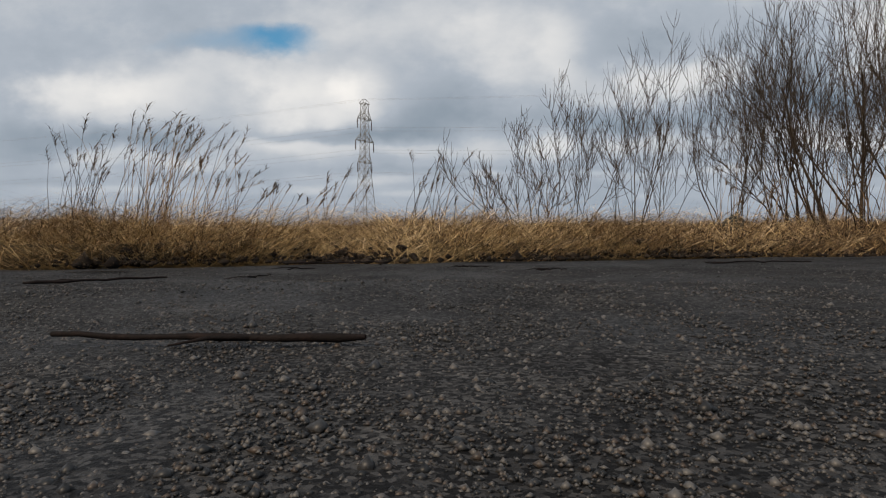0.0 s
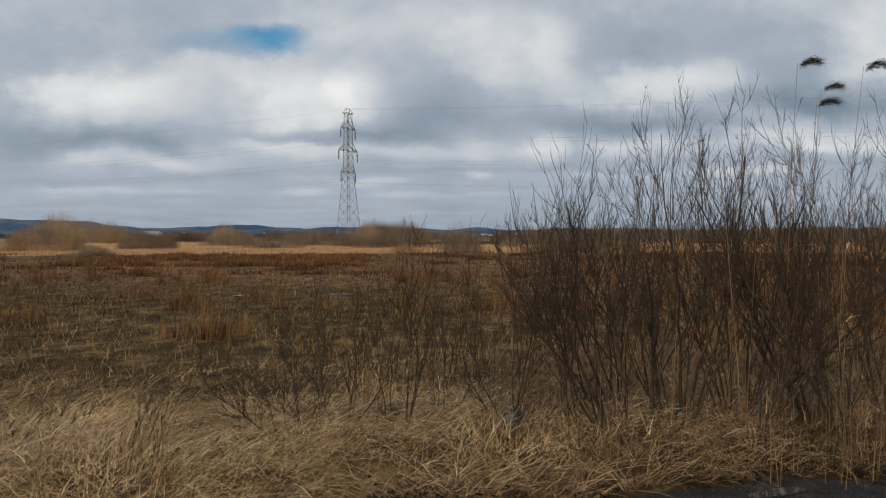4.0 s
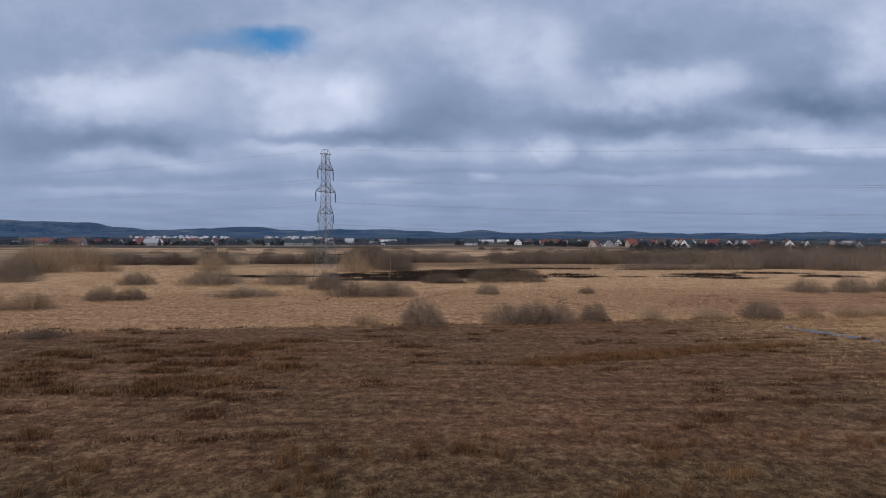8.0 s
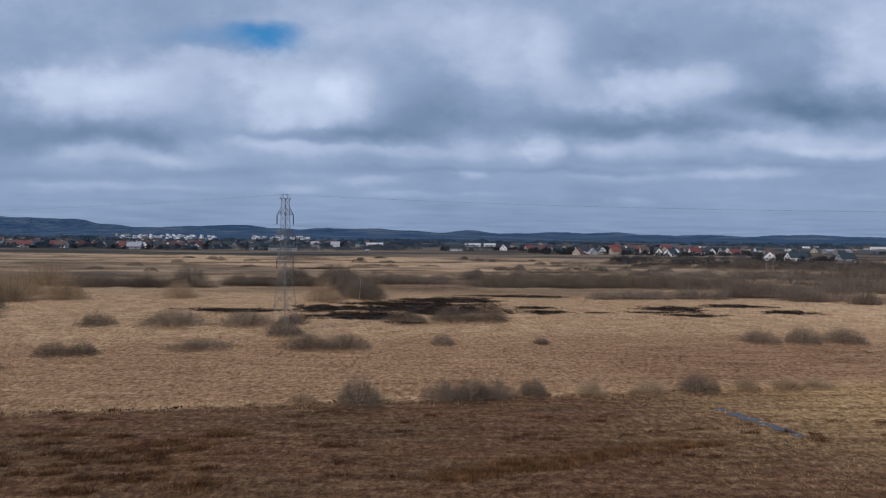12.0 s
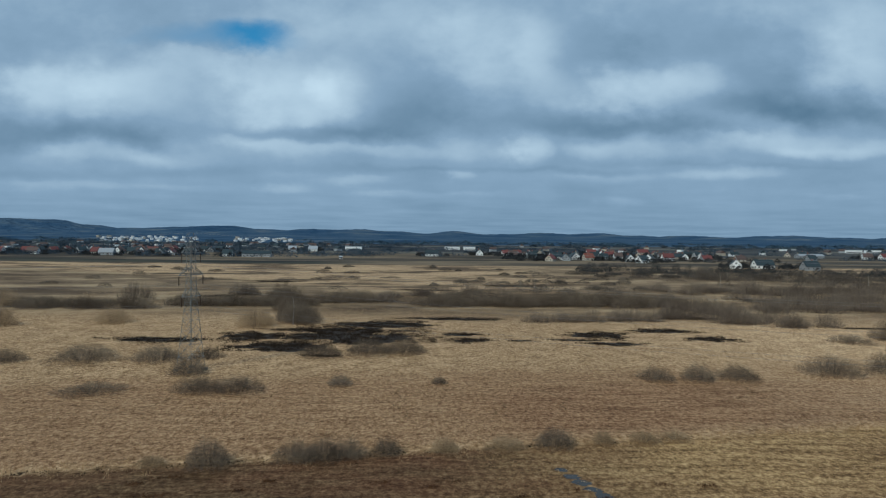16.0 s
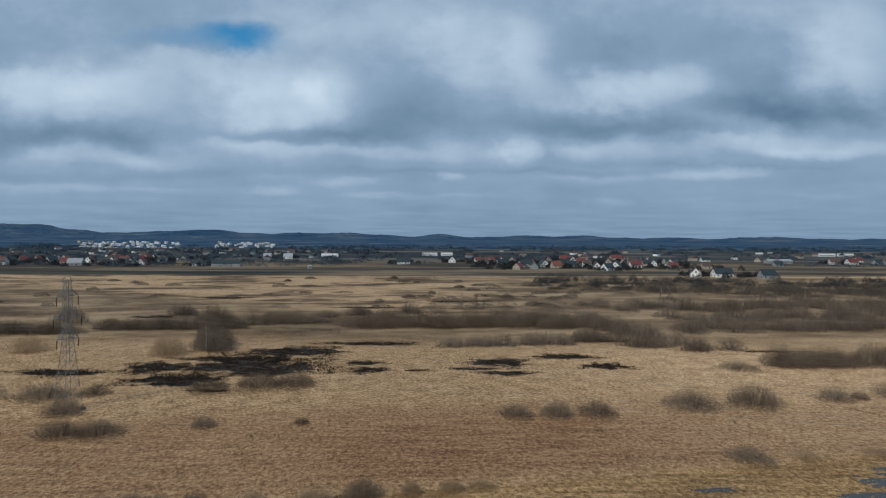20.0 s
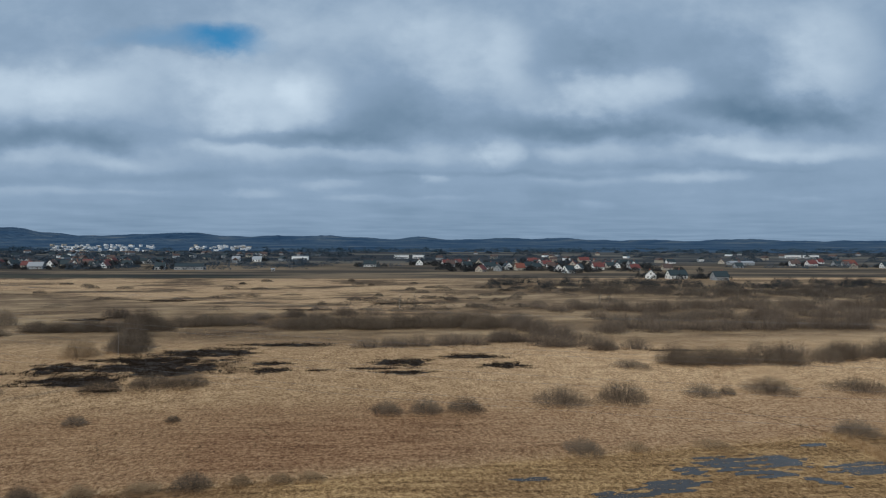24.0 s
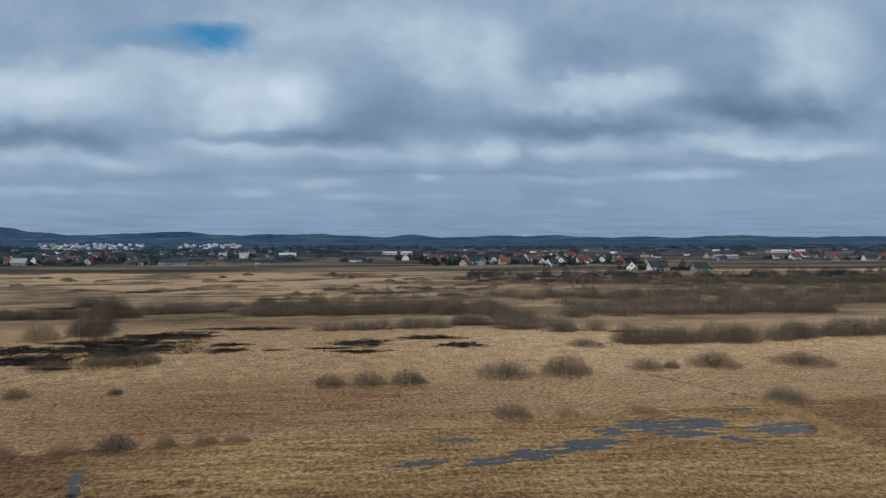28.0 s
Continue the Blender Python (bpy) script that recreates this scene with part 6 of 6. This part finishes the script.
def reed_stand(x, y, count, height, radius, seed):
    rng = np.random.default_rng(seed)
    root = thing("reed_clump", pose(x, y, float(verge_height(x, y)) - 0.06), "clump of thin pale reed canes among bare willow stems", "reed", "reed clumps among the willows")
    for _ in range(count):
        p = np.array([rng.normal(0, radius), rng.normal(0, radius * 0.7), 0])
        h, lx = height * rng.uniform(0.35, 1.0), rng.normal(0.06, 0.09)
        bend = rng.random() < 0.22
        pts = [p, p + [lx * h * 0.3, 0, h * 0.35], p + [lx * h * 0.7, 0.02, h * 0.7], p + ([lx * h + 0.25 * h, 0.03, h * 0.55] if bend else [lx * h, 0.03, h])]
        t = Tubes(3)
        t.add(pts, np.array([0.0034, 0.0029, 0.0022, 0.0012]))
        part("cane", t.mesh("cane", M_STALK), None, root)
    n = count * 3
    b = np.stack([rng.normal(0, radius * 1.1, n), rng.normal(0, radius * 0.8, n), rng.uniform(0.0, 0.45, n) * height], -1)
    # the leaves share the litter's shade-darkened brown
    part("leaves", blades("leaves", rng, b, rng.uniform(0.2, 0.5, n), rng.uniform(0.005, 0.011, n), rng.uniform(0.4, 0.95, n), rng.uniform(0, 6.28, n), M_SHADED_LITTER, droop=0.3), None, root)


for k, (x, y, c, h, r) in enumerate(((5.9, 6.6, 8, 1.5, 0.22), (6.5, 6.6, 12, 2.2, 0.25), (7.05, 6.7, 14, 2.5, 0.28), (7.6, 6.5, 11, 2.4, 0.26), (8.3, 6.7, 9, 2.4, 0.3), (9.0, 6.6, 8, 2.3, 0.3), (6.9, 6.05, 26, 0.9, 0.3), (7.7, 6.0, 26, 0.9, 0.32), (5.4, 6.1, 18, 0.8, 0.35), (6.1, 5.95, 24, 0.85, 0.35), (8.6, 6.3, 24, 1.0, 0.4), (9.5, 6.5, 20, 1.1, 0.45), (7.3, 6.9, 16, 1.9, 0.4), (8.2, 7.1, 16, 1.8, 0.4), (5.0, 6.9, 14, 1.1, 0.4))):
    reed_stand(x, y, c, h, r, 620 + k)


def dark_bag(x, y):
    """A crumpled sack caught in the grass."""
    rng = np.random.default_rng(7)
    bm = bmesh.new()
    bmesh.ops.create_icosphere(bm, subdivisions=3, radius=1.0)
    for v in bm.verts:
        c = v.co
        k = 1 + 0.22 * noise.noise(c * 1.7) + 0.16 * noise.noise(c * 4.1)
        v.co = Vector((c.x * 0.11 * k, c.y * 0.09 * k, max(-0.6, c.z) * 0.13 * k))
    for f in bm.faces:
        f.smooth = True
    root = thing("plastic_bag", pose(x, y, float(verge_height(x, y)) + 0.04), "crumpled dark teal plastic bag caught in the dead grass", "bag")
    part("sack", bm, plain("teal_plastic", (0.008, 0.017, 0.016), rough=0.45, vary=0.4, scale=14.0), root)
    bm = bmesh.new()
    box(bm, 0.02, -0.02, 0.13, 0.04, 0.025, 0.06, 0.5)
    bmesh.ops.bevel(bm, geom=bm.edges[:], offset=0.008, segments=2, affect="EDGES")
    part("knot", bm, plain("teal_knot", (0.010, 0.020, 0.018), rough=0.45, vary=0.3, scale=20.0), root, "tied knot of the bag")


dark_bag(4.36, 6.42)


def soil_edge():
    """Black crumbs of wet soil and sod that break off the verge onto the road."""
    rng = np.random.default_rng(31)
    n = 11000
    x = rng.uniform(-6, 13, n)
    lump = np.sin(x * 2.1) + np.sin(x * 5.3 + 1) + np.sin(x * 0.8)
    keep = rng.random(n) < 0.35 + 0.28 * lump
    x = x[keep]
    n = len(x)
    y = edge_y(x) + rng.normal(0.09, 0.10, n)
    size = rng.lognormal(-4.6, 0.55, n)
    size[rng.random(n) < 0.04] *= 1.8
    octa = np.array([(1, 0, 0), (0, 1, 0), (-1, 0, 0), (0, -1, 0), (0, 0, 0.7), (0, 0, -0.7)], float)
    v = octa[None] * size[:, None, None] * rng.uniform(0.6, 1.4, (n, 6, 3))
    v += np.stack([x, y, 0.01 + 0.12 * np.clip((y - edge_y(x)) / 0.4, 0, 1) * rng.random(n)], -1)[:, None]
    tri = np.array([(0, 1, 4), (1, 2, 4), (2, 3, 4), (3, 0, 4), (1, 0, 5), (2, 1, 5), (3, 2, 5), (0, 3, 5)])
    f = (np.arange(n)[:, None, None] * 6 + tri[None]).reshape(-1, 3)
    soil = earthy("black_soil", ((0.008, 0.006, 0.005), (0.018, 0.013, 0.010), (0.04, 0.03, 0.022)), scale=20.0, rough=0.9, island=0.5)
    tagged(new("soil_crumbs", mesh_np("soil_crumbs", v.reshape(-1, 3), f, soil)), "black crumbling wet soil along the road edge", "soil", kind="stuff")


soil_edge()


M_WET_SEDGE = earthy("drain_sedge", ((0.045, 0.026, 0.014), (0.12, 0.072, 0.038), (0.22, 0.145, 0.08)), scale=0.8, rough=0.9, island=0.3)
# ---- pale rows left by the mower below the ditch ----
_r = np.random.default_rng(717)
rows = []
for k in range(30):
    n = 620
    x = _r.uniform(34, 143, n)
    keep = np.sin(x * 0.21 + k * 1.7) + np.sin(x * 0.53 + k) > -0.5
    x = x[keep]
    rows.append(np.stack([x, 70.0 - 1.15 * k + 0.2 * x + _r.normal(0, 0.12, len(x)), np.full(len(x), -0.05)], -1))
p = np.concatenate(rows)
tufts("mown_rows", _r, p, 4, _r.uniform(0.10, 0.24, len(p)), 0.05, 0.17, M_REED, "pale rows of cut straw left on the mown meadow", 0.8, 1)
# ---- a straight drain and the pale bank beside the flooded meadow ----
_r = np.random.default_rng(414)
q = _r.random(460)
p = np.stack([130.9 + 12.1 * q + _r.normal(0, 0.16, 460), 124.0 - 22.7 * q + _r.normal(0, 0.3, 460), np.full(460, -0.04)], -1)
tufts("drain_sedge", _r, p, 3, 0.14, 0.08, 0.12, M_WET_SEDGE, "narrow straight drain grown with dark sedge", 0.8, 1)
q = _r.random(2600)
p = np.stack([142.5 + 1.2 * np.sin(q * 3) + _r.normal(0, 0.9, 2600), 101.5 - 22.0 * q, np.full(2600, -0.04)], -1)
tufts("reed_bank", _r, p, 6, _r.uniform(0.3, 0.7, 2600), 0.06, 0.25, M_REED, "pale bank of dry reeds beside the flooded meadow", 0.5, 1)

# ---- reaping ruts and dark wet streaks along the mown strips ----
_r = np.random.default_rng(616)
M_WET = earthy("wet_brown_stubble", ((0.030, 0.016, 0.008), (0.085, 0.046, 0.022), (0.19, 0.115, 0.058)), scale=0.8, rough=0.9, island=0.3)
rows = []
for k in range(46):
    x0, s0, ln = _r.uniform(-40, 130), _r.uniform(-26, 40), _r.uniform(6, 26)
    if -1.5 < s0 < 5:
        continue
    n = int(ln * 5)
    q = _r.random(n) * ln
    rows.append(np.stack([x0 + q, 71.5 + s0 + 0.2 * (x0 + q) + 0.5 * np.sin(q * 0.4 + k) + _r.normal(0, 0.16, n), np.full(n, -0.05)], -1))
p = np.concatenate(rows)
tufts("wet_streaks", _r, p, 3, _r.uniform(0.08, 0.22, len(p)), 0.07, 0.16, M_WET, "dark wet streaks of stubble along the mown strips", 0.8, 1)
